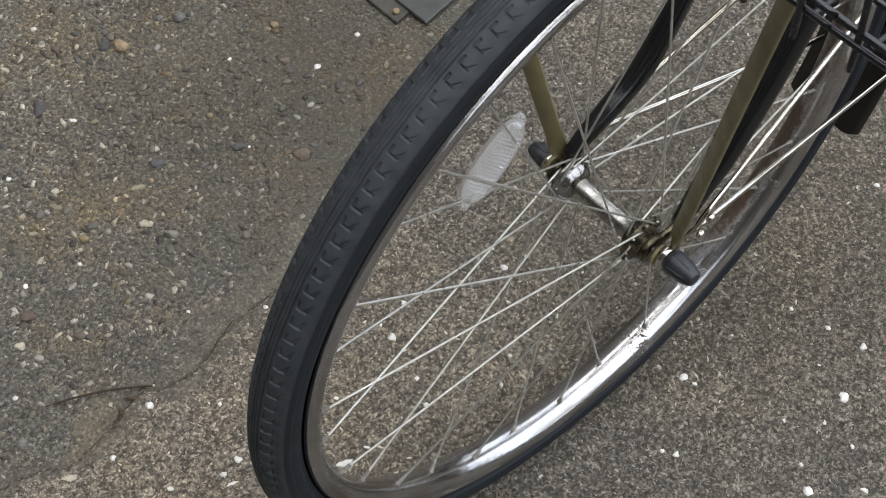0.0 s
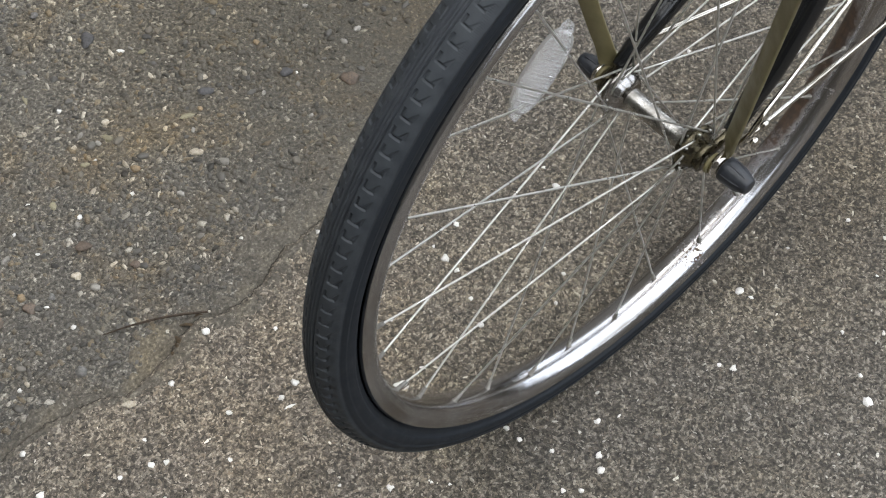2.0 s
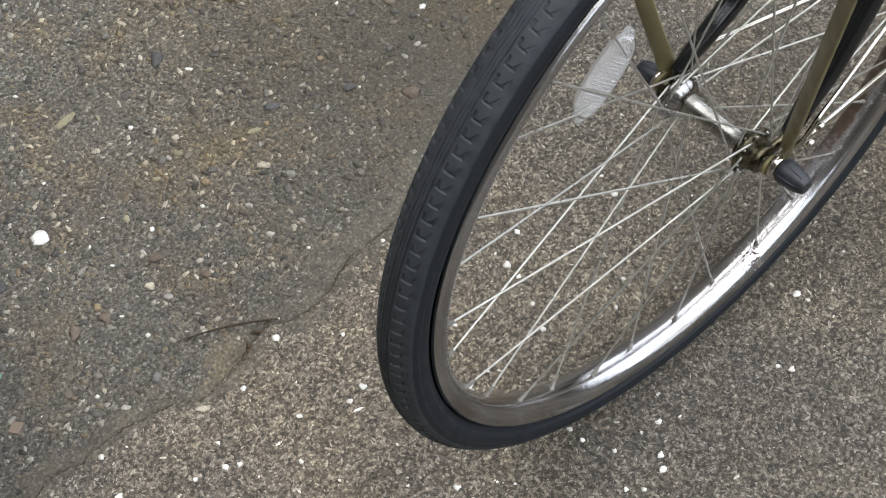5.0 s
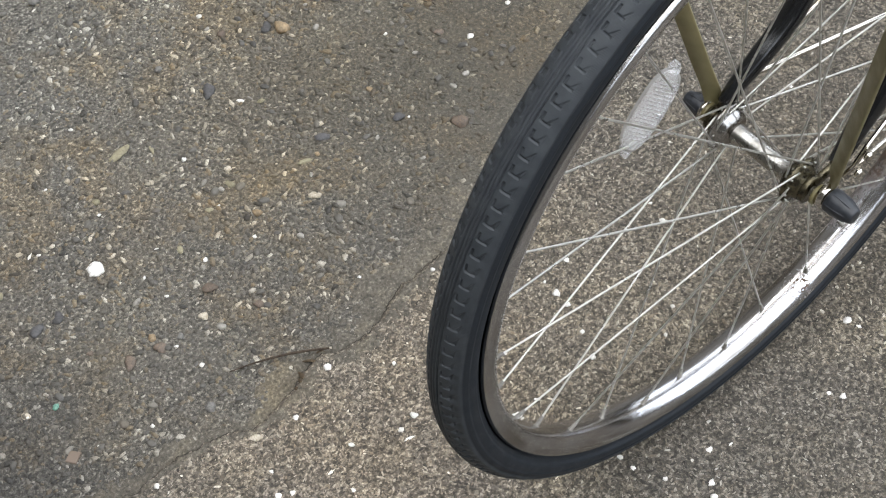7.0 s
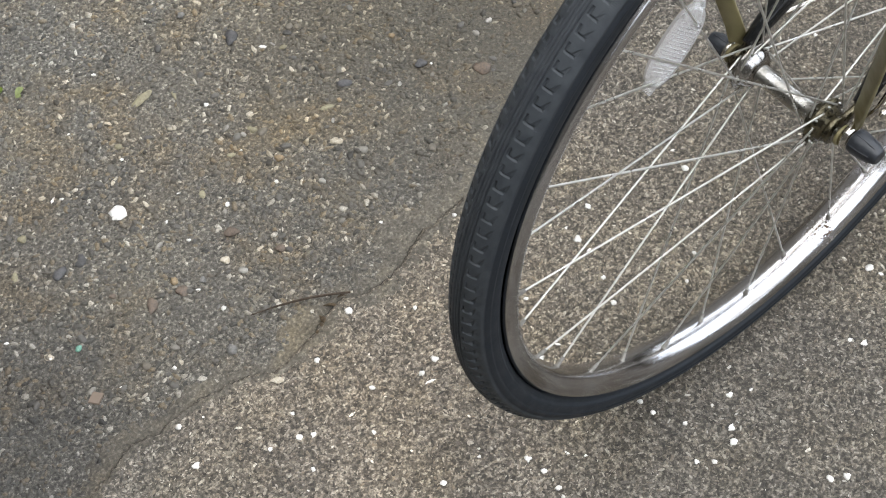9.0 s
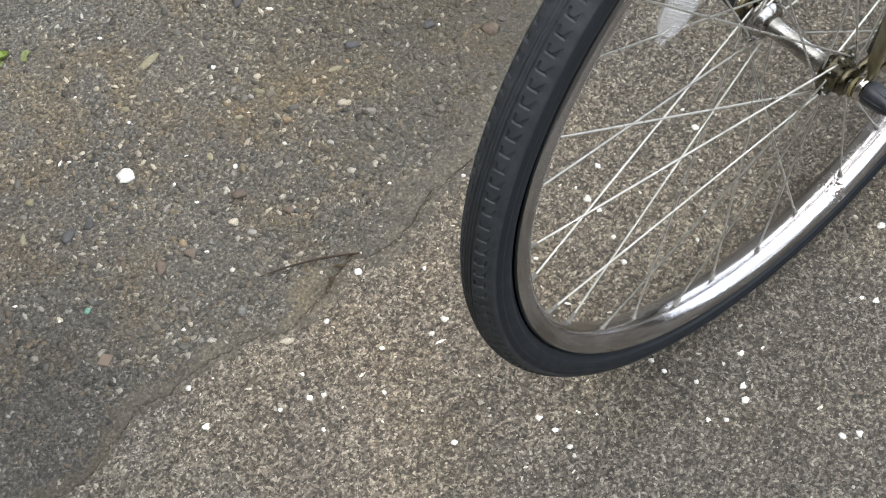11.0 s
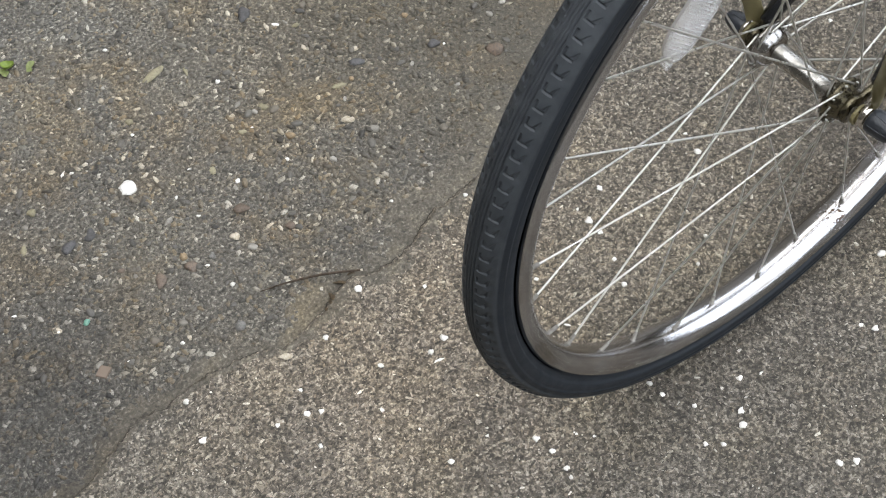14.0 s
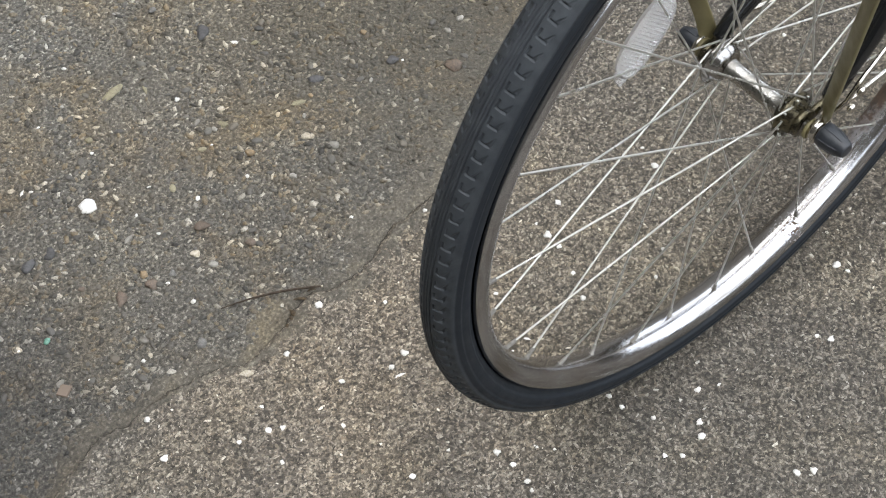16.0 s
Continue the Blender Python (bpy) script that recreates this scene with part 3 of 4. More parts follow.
part("tyre", tyre, wheel, "black rubber tyre with worn grooved tread")

# hub: thin barrel, chromed far flange, greasy near flange
FL = 0.038
barrel = lathe([(-0.034, 0.0115), (-0.029, 0.0088), (-0.02, 0.0082), (0.0, 0.008), (0.02, 0.0082), (0.03, 0.0088), (0.034, 0.0112)], 32)
far_flange = lathe([(-FL - 0.009, 0.006), (-FL - 0.008, 0.0105), (-FL - 0.003, 0.0125), (-FL - 0.0015, 0.0212), (-FL - 0.0008, 0.0218), (-FL + 0.0008, 0.0218), (-FL + 0.0016, 0.021), (-FL + 0.003, 0.0178), (-FL + 0.005, 0.0166), (-FL + 0.0075, 0.0152), (-FL + 0.0095, 0.0132), (-FL + 0.011, 0.0105), (-FL + 0.0118, 0.0074)], 40)
hub = part("hub", mesh("hub", *at_axle(barrel), hub_steel), wheel, "dull chromed steel hub barrel")
part("flange", mesh("flange", *at_axle(far_flange), flange_chrome), wheel, "shiny chromed spoke flange")
near = lathe([(FL - 0.01, 0.0082), (FL - 0.008, 0.013), (FL - 0.003, 0.0145), (FL - 0.0015, 0.0208), (FL + 0.0015, 0.0208), (FL + 0.003, 0.0145), (FL + 0.0085, 0.0125), (FL + 0.0095, 0.006)], 40)
part("flange", mesh("flange", *at_axle(near), greasy_steel), wheel, "greasy blackened spoke flange")
part("axle", mesh("axle", *at_axle(lathe([(-0.064, 0.0046), (0.066, 0.0046)], 16)), hub_steel), wheel)

# spokes: 32, three-cross
TH0, STEP, NR = 3.609, 11.25, 0.2842
for k in range(32):
    side, turn = (1, -1)[k % 2], (67.5, -67.5)[(k // 2) % 2]
    th = TH0 - STEP * k
    rim_end = pol(NR, th, side * 0.002)
    out = 0.0035 if turn > 0 else -0.0035
    hole = pol(0.0185, th + turn, side * (FL + out))
    d = (hole - rim_end) / np.linalg.norm(hole - rim_end)
    bent = pol(0.0185, th + turn, side * (FL - out))
    sag = [rim_end + d * 0.002, hole - d * 0.002, hole + d * 0.0008, (hole + bent) / 2 + d * 0.001, bent]
    part("spoke", mesh("spoke", *at_axle(tube(sag, 0.0009, 7)), spoke_steel), wheel)
    nip = [rim_end - d * 0.004, rim_end + d * 0.001, rim_end + d * 0.0015, rim_end + d * 0.0105]
    part("nipple", mesh("nipple", *at_axle(tube(nip, [0.0028, 0.0028, 0.0019, 0.0017], 8)), nipple_brass), wheel)


# clear reflector clipped between two spokes
def reflector():
    verts, faces, n, ln, wd = [], [], 40, 0.0335, 0.0106
    for i in range(n):
        a = 2 * math.pi * i / n
        c, s = math.cos(a), math.sin(a)
        x, z = ln * math.copysign(abs(c) ** 0.75, c), wd * math.copysign(abs(s) ** 0.8, s)
        verts += [(x, -0.003, z), (x, 0.0022, z), (x * 0.93, 0.0042, z * 0.82)]
    for i in range(n):
        j = (i + 1) % n
        faces += [(i * 3, j * 3, j * 3 + 1, i * 3 + 1), (i * 3 + 1, j * 3 + 1, j * 3 + 2, i * 3 + 2)]
    faces += [tuple(i * 3 for i in range(n))[::-1], tuple(i * 3 + 2 for i in range(n))]
    box = (verts, faces)
    ribs = []
    for i in range(17):
        x = -0.0225 + 0.045 * i / 16
        h = 0.0082 * math.sqrt(max(0.05, 1 - (x / 0.035) ** 2))
        ribs.append(tube([(x - 0.0015, 0.0046, -h), (x + 0.0015, 0.0046, h)], 0.00055, 5))
    clip = tube([(-0.0315, -0.001, 0.0), (-0.0365, -0.001, 0.002), (-0.0395, 0.0, 0.004)], [0.0055, 0.0045, 0.001], 8, 0.6)
    clip2 = tube([(0.0315, -0.001, 0.0), (0.0365, -0.001, -0.002), (0.0395, 0.0, -0.004)], [0.0055, 0.0045, 0.001], 8, 0.6)
    return join(box, clip, clip2), join(*ribs)


body, ribs = reflector()
turn = np.array((Euler((0, radians(45), 0)).to_matrix() @ Euler((radians(38), 0, 0)).to_matrix()))
mid = pol(0.1645, 50.0, -0.021) + np.array((0, 0, AXLE))
for nm, vf, mt, lb in (("reflector", body, reflector_plastic, "clear plastic wheel reflector"), ("reflector_rib", ribs, prism_plastic, "ribbed silvery prism field")):
    part(nm, mesh(nm, [turn @ np.array(v) + mid for v in vf[0]], vf[1], mt, nm != "reflector"), wheel, lb)

# fork blades with forward rake, dropouts and axle hardware on both sides
blade = [(-0.006, 0.014), (-0.02, 0.0245), (-0.044, 0.0395), (-0.068, 0.055), (-0.087, 0.075), (-0.11, 0.118), (-0.139, 0.181), (-0.169, 0.256), (-0.21, 0.368), (-0.246, 0.47)]
for s in (1, -1):
    ys = [0.0475, 0.0475, 0.047, 0.047, 0.047, 0.047, 0.0465, 0.046, 0.044, 0.03]
    foot = blade[:5] if s < 0 else [(-0.029, 0.004), (-0.038, 0.012), (-0.051, 0.027), (-0.068, 0.047), (-0.088, 0.078)]
    pts = smooth_path([(x, s * y, z) for (x, z), y in zip(foot + blade[5:], ys)], 8)
    vf = tube(pts, [0.006, 0.0078, 0.0094, 0.0102, 0.0104, 0.0102, 0.0103, 0.0108, 0.012, 0.013], 18, 0.95)
    leg = part("fork_blade", mesh("fork_blade", *at_axle(vf), black_paint), bike, "glossy black curved fork blade")
    eye = lathe([(s * 0.0465, 0.0118), (s * 0.0468, 0.0124), (s * 0.0512, 0.0124), (s * 0.0515, 0.0118)], 28)
    tongue = strip([(-0.004, s * 0.049, 0.002), (foot[0][0] * 0.6 - 0.004, s * 0.0488, foot[0][1] * 0.7), (foot[0][0] - 0.004, s * 0.048, foot[0][1] + 0.002)], 0.011, 0.0045, (0, 0, 1) if s > 0 else (1, 0, 0.6))
    part("dropout", mesh("dropout", *at_axle(join(eye, tongue)), greasy_steel), leg)
    for k, nm in enumerate(("washer", "nut")):
        y0 = s * (0.0585 + 0.0022 * k)
        back = -0.004 if s > 0 else 0.0
        wr = (0.0112 if s > 0 else 0.0092) - 0.0018 * k
        pr = [(y0, wr), (y0 + s * ((0.006 if s > 0 else 0.0028) + 0.0032 * k), wr)]
        part("axle_" + nm, mesh(nm, *at_axle(shift(lathe(pr, 24 if k == 0 else 6), (back, 0, 0))), bright_chrome, k == 0), bike)
    y0 = 0.066 if s > 0 else -0.0605
    cap = [(0.0, 0.0094), (0.0006, 0.0101), (0.005, 0.0102), (0.01, 0.0098), (0.015, 0.009), (0.02, 0.0079), (0.0235, 0.0068), (0.0246, 0.006), (0.025, 0.0045), (0.0251, 0.0006)]
    c = part("axle_cap", mesh("axle_cap", *at_axle(shift(lathe([(y0 + (y if s > 0 else -0.8 * y), r if s > 0 else 0.84 * r) for y, r in cap], 28), (back, 0, 0))), cap_plastic), bike, "scuffed black plastic axle nut cap")
    for k in range(6):
        a = 60 * k + 20
        size = 1.0 if s > 0 else 0.84
        rb = [pol(0.01 * size, a, y0 + s * 0.003), pol(0.0092 * size, a, y0 + s * (0.0135 if s > 0 else 0.0108)), pol(0.008 * size, a, y0 + s * (0.019 if s > 0 else 0.0152))]
        rb = [q + np.array((back, 0, 0)) for q in rb]
        part("cap_rib", mesh("cap_rib", *at_axle(tube(rb, 0.0007, 5)), cap_plastic), c)

# olive flat basket stays
for s in (1, -1):
    toe = [(-0.0125, 0.0572, -0.0145), (-0.013, 0.058, 0.002), (-0.0085, 0.0625, 0.02)] if s > 0 else [(-0.0065, -0.0572, -0.013), (-0.007, -0.058, 0.004), (-0.006, -0.0625, 0.022)]
    p = toe + [((-0.0122 if s > 0 else -0.0102) + 0.203 * z, s * (0.0584 + 0.2068 * z), z) for z in (0.05, 0.1, 0.16, 0.22, 0.28, 0.416)]
    eye = lathe([(s * 0.0552, 0.008), (s * 0.0555, 0.0088), (s * 0.058, 0.0088), (s * 0.0583, 0.008)], 28)
    bar = strip(smooth_path(p, 6), 0.0149, 0.0032, [(1, 0, 0), (0.9, s * 0.4, 0)] + [(0.52, s * 0.85, 0)] * 7)
    st = part("basket_stay", mesh("basket_stay", *at_axle(join(eye, bar)), olive_paint), bike, "flat olive-painted steel basket stay")

# chrome mudguard stays, two a side, with their eyelet screws
for s in (1, -1):
    ends = [(pol(0.352, 157, s * 0.03), (-0.052, s * 0.058, 0.013)), (pol(0.352, -169.0, s * 0.03), (-0.05, s * 0.059, 0.001))]
    for far_end, start in ends:
        st = np.array(start)
        d = (far_end - st) / np.linalg.norm(far_end - st)
        hook = [np.array((-0.03, s * 0.056, -0.006)), np.array((-0.04, s * 0.058, 0.0)), st, st + d * 0.01, far_end]
        part("mudguard_stay", mesh("mudguard_stay", *at_axle(tube(hook, 0.0024, 12)), bright_chrome), bike, "bright chrome mudguard stay rod")
    for q in ((-0.047, s * 0.062, 0.012), (-0.04, s * 0.061, -0.004)):
        v, f = lathe([(0, 0.002), (s * 0.001, 0.0044), (s * 0.0034, 0.0044), (s * 0.0048, 0.0034), (s * 0.0056, 0.0014)], 18)
        part("screw", mesh("screw", *at_axle(shift((v, f), q)), bright_chrome), bike)


# mudguard and its flap behind the wheel
def sheet(r, a0, a1, y0, y1, bulge, thick, n=40, m=10, droop=0.0):
    verts, faces = [], []
    for layer in (0, thick):
        for i in range(n + 1):
            for k in range(m + 1):
                f = k / m
                rr = r + layer - bulge * (2 * f - 1) ** 2
                cut = droop * max(0.0, abs(2 * f - 1) - 0.7) / 0.3 * (1 - i / n) if droop else 0
                verts.append(pol(rr, a0 + (a1 - a0) * i / n + cut, y0 + (y1 - y0) * f))
    w, o = m + 1, (n + 1) * (m + 1)
    for i in range(n):
        for k in range(m):
            a = i * w + k
            faces += [(a, a + 1, a + w + 1, a + w), (o + a, o + a + w, o + a + w + 1, o + a + 1)]
    for i in range(n):
        a, b = i * w, i * w + m
        faces += [(a, a + w, o + a + w, o + a), (b, o + b, o + b + w, b + w)]
    for k in range(m):
        a, b = k, n * w + k
        faces += [(a, o + a, o + a + 1, a + 1), (b, b + 1, o + b + 1, o + b)]
    return verts, faces


guard = part("mudguard", mesh("mudguard", *at_axle(sheet(0.352, 110, 186, -0.029, 0.029, 0.012, 0.0012)), black_paint), bike, "glossy black mudguard")
part("mud_flap", mesh("mud_flap", *at_axle(sheet(0.356, 205.2, 184, -0.05, 0.031, 0.006, 0.003, droop=-1.5)), flap_rubber), guard, "dark rubber mud flap")

# black wire basket above the wheel
BZ, BY = 0.749, 0.0175
front = smooth_path([(0.099, y + BY, BZ) for y in (-0.17, -0.08, 0.08, 0.195)] + [(0.093, 0.228 + BY, BZ), (0.066, 0.246 + BY, BZ), (-0.12, 0.248 + BY, BZ)], 6)
basket = part("basket", mesh("basket_ring", *join(tube(front, 0.0019, 8), tube(front + np.array((-0.0012, 0.0005, 0.0072)), 0.0021, 8), tube(front + np.array((0.008, 0.008, 0.05)), 0.0019, 8)), black_plastic), bike, "black plastic-coated wire basket")
for k in range(5):
    x = 0.066 - 0.04 * k
    part("wire", mesh("wire", *tube([(x, -0.2 + BY, BZ - 0.004), (x, 0.224 + BY, BZ - 0.004)], 0.0018, 8), black_plastic), basket)
for k in range(12):
    y = -0.163 + 0.031 * k + BY
    x0 = 0.1005 - (0.004 if y > 0.185 else 0)
    p = smooth_path([(x0, y, BZ - 0.019), (x0 + 0.001, y, BZ), (x0 + 0.008, y, BZ + 0.05), (x0 + 0.02, y, BZ + 0.13)], 4)
    part("wire", mesh("wire", *tube(p, 0.0019, 8), black_plastic), basket)
    part("wire", mesh("wire", *tube([(x0 - 0.004, y + 0.004, BZ - 0.004), (-0.11, y + 0.004, BZ - 0.004)], 0.0018, 8), black_plastic), basket)

# ---------------------------------------------------------------- steel plates by the bicycle
def slab(corner, along, across, z0, z1, bev=0.002):
    """A bevelled slab from a corner and two edge vectors."""
    c, a, b = (np.array(q, float) for q in (corner, along, across))
    ua, ub = a / np.linalg.norm(a), b / np.linalg.norm(b)
    verts = []
    for z, e in ((z0, 0), (z1 - bev, 0), (z1, bev)):
        for q in (c + e * (ua + ub), c + a + e * (ub - ua), c + a + b - e * (ua + ub), c + b + e * (ua - ub)):
            verts.append((*q, z))
    faces = [(3, 2, 1, 0), (8, 9, 10, 11)]
    for k in range(2):
        for i in range(4):
            j = (i + 1) % 4
            faces.append((k * 4 + i, k * 4 + j, k * 4 + 4 + j, k * 4 + 4 + i))
    return verts, faces


plate = thing("steel_plate", "grey galvanised steel plates lying on the concrete", "steel plate")
part("lower_plate", mesh("lower_plate", *slab((-0.2, -0.482), (0.018, -0.39), (-0.39, -0.06), -DROP - 0.002, -0.0005, 0.0012), dark_steel, False), plate, "dark weathered steel under-plate")
part("upper_plate", mesh("upper_plate", *slab((-0.223, -0.458), (0.022, -0.39), (-0.39, -0.06), -0.0005, 0.0035, 0.001), galvanised, False), plate, "smooth grey galvanised upper plate")
part("rivet", mesh("rivet", *shift(tube([(0, 0, 0), (0, 0, 0.003), (0, 0, 0.004)], [0.0045, 0.0042, 0.002], 14), (-0.2095, -0.494, -0.0005)), tan_stone), plate)

# ---------------------------------------------------------------- twig, debris and a sprout
tw = smooth_path([(0.3685, -0.3285, -0.0025), (0.343, -0.317, 0.0005), (0.317, -0.3035, 0.002), (0.297, -0.291, 0.0024), (0.2785, -0.2785, 0.0016)], 6)
twig = thing("twig", "thin dry brown twig lying along the crack", "twig", me=mesh("twig", *tube(tw, [0.0006, 0.001, 0.0013, 0.0013, 0.0011], 7), twig_bark))
part("broken_end", mesh("broken_end", *tube([(0.2795, -0.2791, 0.0017), (0.2778, -0.278, 0.0018)], 0.0012, 7), paint("bare_wood", (0.55, 0.5, 0.42), (0.4, 0.36, 0.29), 0.8)), twig, "pale snapped end of the twig")
for x, y, l, a, w in ((0.308, -0.2885, 0.024, 32, 0.0019), (0.292, -0.2865, 0.014, 20, 0.0012), (0.318, -0.282, 0.021, 88, 0.0033), (0.322, -0.276, 0.014, 110, 0.002), (0.329, -0.27, 0.009, 140, 0.002)):
    p = [(x - l * f * math.cos(radians(a)) * 0.6, y + l * f * math.sin(radians(a)), -0.0035 + 0.003 * math.sin(3 * f)) for f in (0, 0.35, 0.7, 1.0)]
    thing("leaf_scrap", "shrivelled brown leaf scrap in the crack", "leaf scrap", group="scraps in the crack", me=mesh("leaf_scrap", *tube(smooth_path(p, 4), [0.0005, w, 0.8 * w, 0.0004], 7, 0.35, (0, 0, 1)), debris_brown))


def leaf(length, width):
    verts, faces = [], []
    for i in range(9):
        f = i / 8
        w = width * math.sin(math.pi * f) ** 0.7
        z = 0.25 * length * math.sin(math.pi * 0.55 * f)
        verts += [(length * f, -w, z + w * 0.3), (length * f, 0, z), (length * f, w, z + w * 0.3)]
    for i in range(8):
        a = i * 3
        faces += [(a, a + 3, a + 4, a + 1), (a + 1, a + 4, a + 5, a + 2)]
    return verts, faces


def cup(radius, deep):
    """A cupped round leaf, open on one side where its stalk joins."""
    verts, faces, n, rings = [(0, 0, 0.0)], [], 22, 5
    for k in range(1, rings + 1):
        f = k / rings
        for i in range(n):
            a = 2 * math.pi * i / n
            wob = 1 + 0.1 * math.sin(3 * a + 0.6) + 0.05 * math.sin(7 * a)
            lift = deep * f ** 2.2 * (0.75 + 0.25 * math.cos(a))
            r = radius * wob * (f if k < rings else 0.93)
            verts.append((r * math.cos(a), r * math.sin(a), lift + (0.0006 if k == rings else 0)))
    for i in range(n):
        j = (i + 1) % n
        faces.append((0, 1 + i, 1 + j))
        for k in range(rings - 1):
            a, b = 1 + k * n, 1 + (k + 1) * n
            faces.append((a + i, b + i, b + j, a + j))
    return verts, faces


sprout = thing("weed", "bright green weed sprout with a cupped leaf in the concrete", "weed", pose(0.415, -0.754, -DROP))
part("stem", mesh("stem", *tube([(0.014, -0.004, 0.0005), (0.006, -0.002, 0.002), (0, 0, 0.0035)], 0.001, 7), leaf_green), sprout)
part("leaf", mesh("leaf", *cup(0.0082, 0.007), leaf_green), sprout, "cupped round leaf").matrix_local = pose(0, 0, 0.003, 6, -8, 30)
for a, l, w in ((350, 0.015, 0.005), (65, 0.012, 0.0045)):
    part("leaf", mesh("leaf", *leaf(l, w), leaf_pale), sprout, "pale narrow leaf").matrix_local = pose(0.004, 0.0, 0.001, 0, 0, a)
small = thing("weed", "tiny pale green weed leaf lying on the concrete", "weed", pose(0.401, -0.738, -DROP + 0.001))
part("leaf", mesh("leaf", *leaf(0.013, 0.0044), leaf_pale), small).matrix_local = pose(0, 0, 0.0005, 0, 0, 190)
part("leaf", mesh("leaf", *leaf(0.008, 0.0034), leaf_pale), small).matrix_local = pose(0, 0, 0.0005, 0, 0, 120)


# ---------------------------------------------------------------- stones that stand out
def pebble_mesh(name, seed, material, flat=0.55, lumpy=1.0):
    bm = bmesh.new()
    bmesh.ops.create_icosphere(bm, subdivisions=2, radius=1.0)
    for v in bm.verts:
        k = 1 + lumpy * 0.34 * noise.noise(v.co * 1.1 + Vector((seed * 7.1, 0, 0))) + lumpy * 0.14 * noise.noise(v.co * 2.6 + Vector((0, seed * 5.3, 0)))
        v.co = Vector((v.co.x * k, v.co.y * k * 0.82, v.co.z * k * flat))
    me = bpy.data.meshes.new(name)
    bm.to_mesh(me)
    bm.free()
    me.materials.append(material)
    me.polygons.foreach_set("use_smooth", [True] * len(me.polygons))
    return me


WHITE_A = [(0.116, -0.738, 0.0042), (-0.157, -0.500, 0.0031), (-0.092, -0.491, 0.0036), (-0.025, -0.563, 0.0026), (0.033, -0.452, 0.0016), (0.299, -0.419, 0.0021), (0.253, -0.443, 0.0021), (0.294, -0.264, 0.0036), (0.351, -0.242, 0.0031), (0.071, -0.172, 0.0042), (0.026, -0.064, 0.0021), (-0.292, -0.189, 0.0026), (-0.114, 0.045, 0.0042), (-0.216, 0.161, 0.0047), (-0.274, 0.138, 0.0036), (-0.253, 0.062, 0.0026), (-0.185, 0.044, 0.0016), (-0.048, 0.097, 0.0026), (-0.130, 0.181, 0.0026), (-0.114, 0.203, 0.0042), (0.265, -0.165, 0.0031), (0.284, -0.162, 0.0026), (0.329, -0.182, 0.0026), (0.243, -0.222, 0.0021), (0.095, -0.094, 0.0026), (0.155, -0.156, 0.0021), (-0.002, -0.082, 0.0021), (-0.440, 0.020, 0.0031)]
WHITE_B = [(0.402, -0.527, 0.0099), (0.033, -0.500, 0.0016), (0.384, -0.356, 0.0026), (0.547, -0.428, 0.0031), (0.204, -0.327, 0.0021), (0.144, -0.279, 0.0021), (0.360, -0.582, 0.0021), (0.250, -0.579, 0.0026), (0.309, -0.456, 0.0026), (0.319, -0.703, 0.0021)]
WHITE_C = [(0.107, 0.075, 0.0031), (0.116, 0.087, 0.0031), (0.154, 0.078, 0.0021), (0.142, 0.089, 0.0021), (0.135, 0.044, 0.0021), (0.150, 0.000, 0.0026), (0.149, 0.016, 0.0021), (0.493, -0.275, 0.0026), (0.504, -0.231, 0.0031), (0.441, -0.197, 0.0021), (0.413, -0.188, 0.0026), (0.401, -0.181, 0.0026), (0.423, -0.153, 0.0021), (0.404, -0.212, 0.0021), (0.341, -0.061, 0.0026), (0.267, -0.027, 0.0026), (0.265, 0.013, 0.0026), (0.037, -0.194, 0.0026), (0.071, -0.190, 0.0016), (0.083, -0.122, 0.0021), (0.065, 0.178, 0.0031), (0.077, 0.169, 0.0031), (-0.041, 0.086, 0.0021), (0.299, -0.059, 0.0016), (0.460, -0.334, 0.0026)]
TAN = [(0.056, -0.654, 0.0094), (0.138, -0.482, 0.0036), (-0.094, -0.57, 0.0047), (0.04, -0.512, 0.0036), (0.404, -0.416, 0.0047), (0.233, -0.465, 0.0062)]
GREY = [(-0.018, -0.648, 0.0073), (-0.001, -0.661, 0.0047), (0.381, -0.397, 0.0042), (0.198, -0.704, 0.0052), (0.247, -0.898, 0.0073), (0.406, -0.311, 0.0057)]
rng = random.Random(4)
for rows, mat, label, group, grow in ((WHITE_A + WHITE_B + WHITE_C, white_stone, "small white quartz pebble set in the concrete", "white pebbles", 1.12), (TAN, tan_stone, "tan-brown pebble set in the concrete", "tan pebbles", 1.0), (GREY, grey_stone, "smooth grey pebble set in the concrete", "grey pebbles", 1.0)):
    shapes = [pebble_mesh("pebble", i, mat, 0.36 if mat is white_stone else 0.6, 1.9 if mat is white_stone else 1.3) for i in range(10)]
    for x, y, r in rows:
        lvl = 0.0 if y > seam_y(x) else -DROP
        ob = thing("pebble", label, "pebble", pose(x, y, lvl + (0.14 if mat is white_stone else 0.26) * r, rng.uniform(-12, 12), rng.uniform(-12, 12), rng.uniform(0, 360)), rng.choice(shapes), group)
        k = r * rng.uniform(0.9, 1.15) * grow
        ob.scale = (k * 0.92, k * rng.uniform(1.0, 1.2), k)


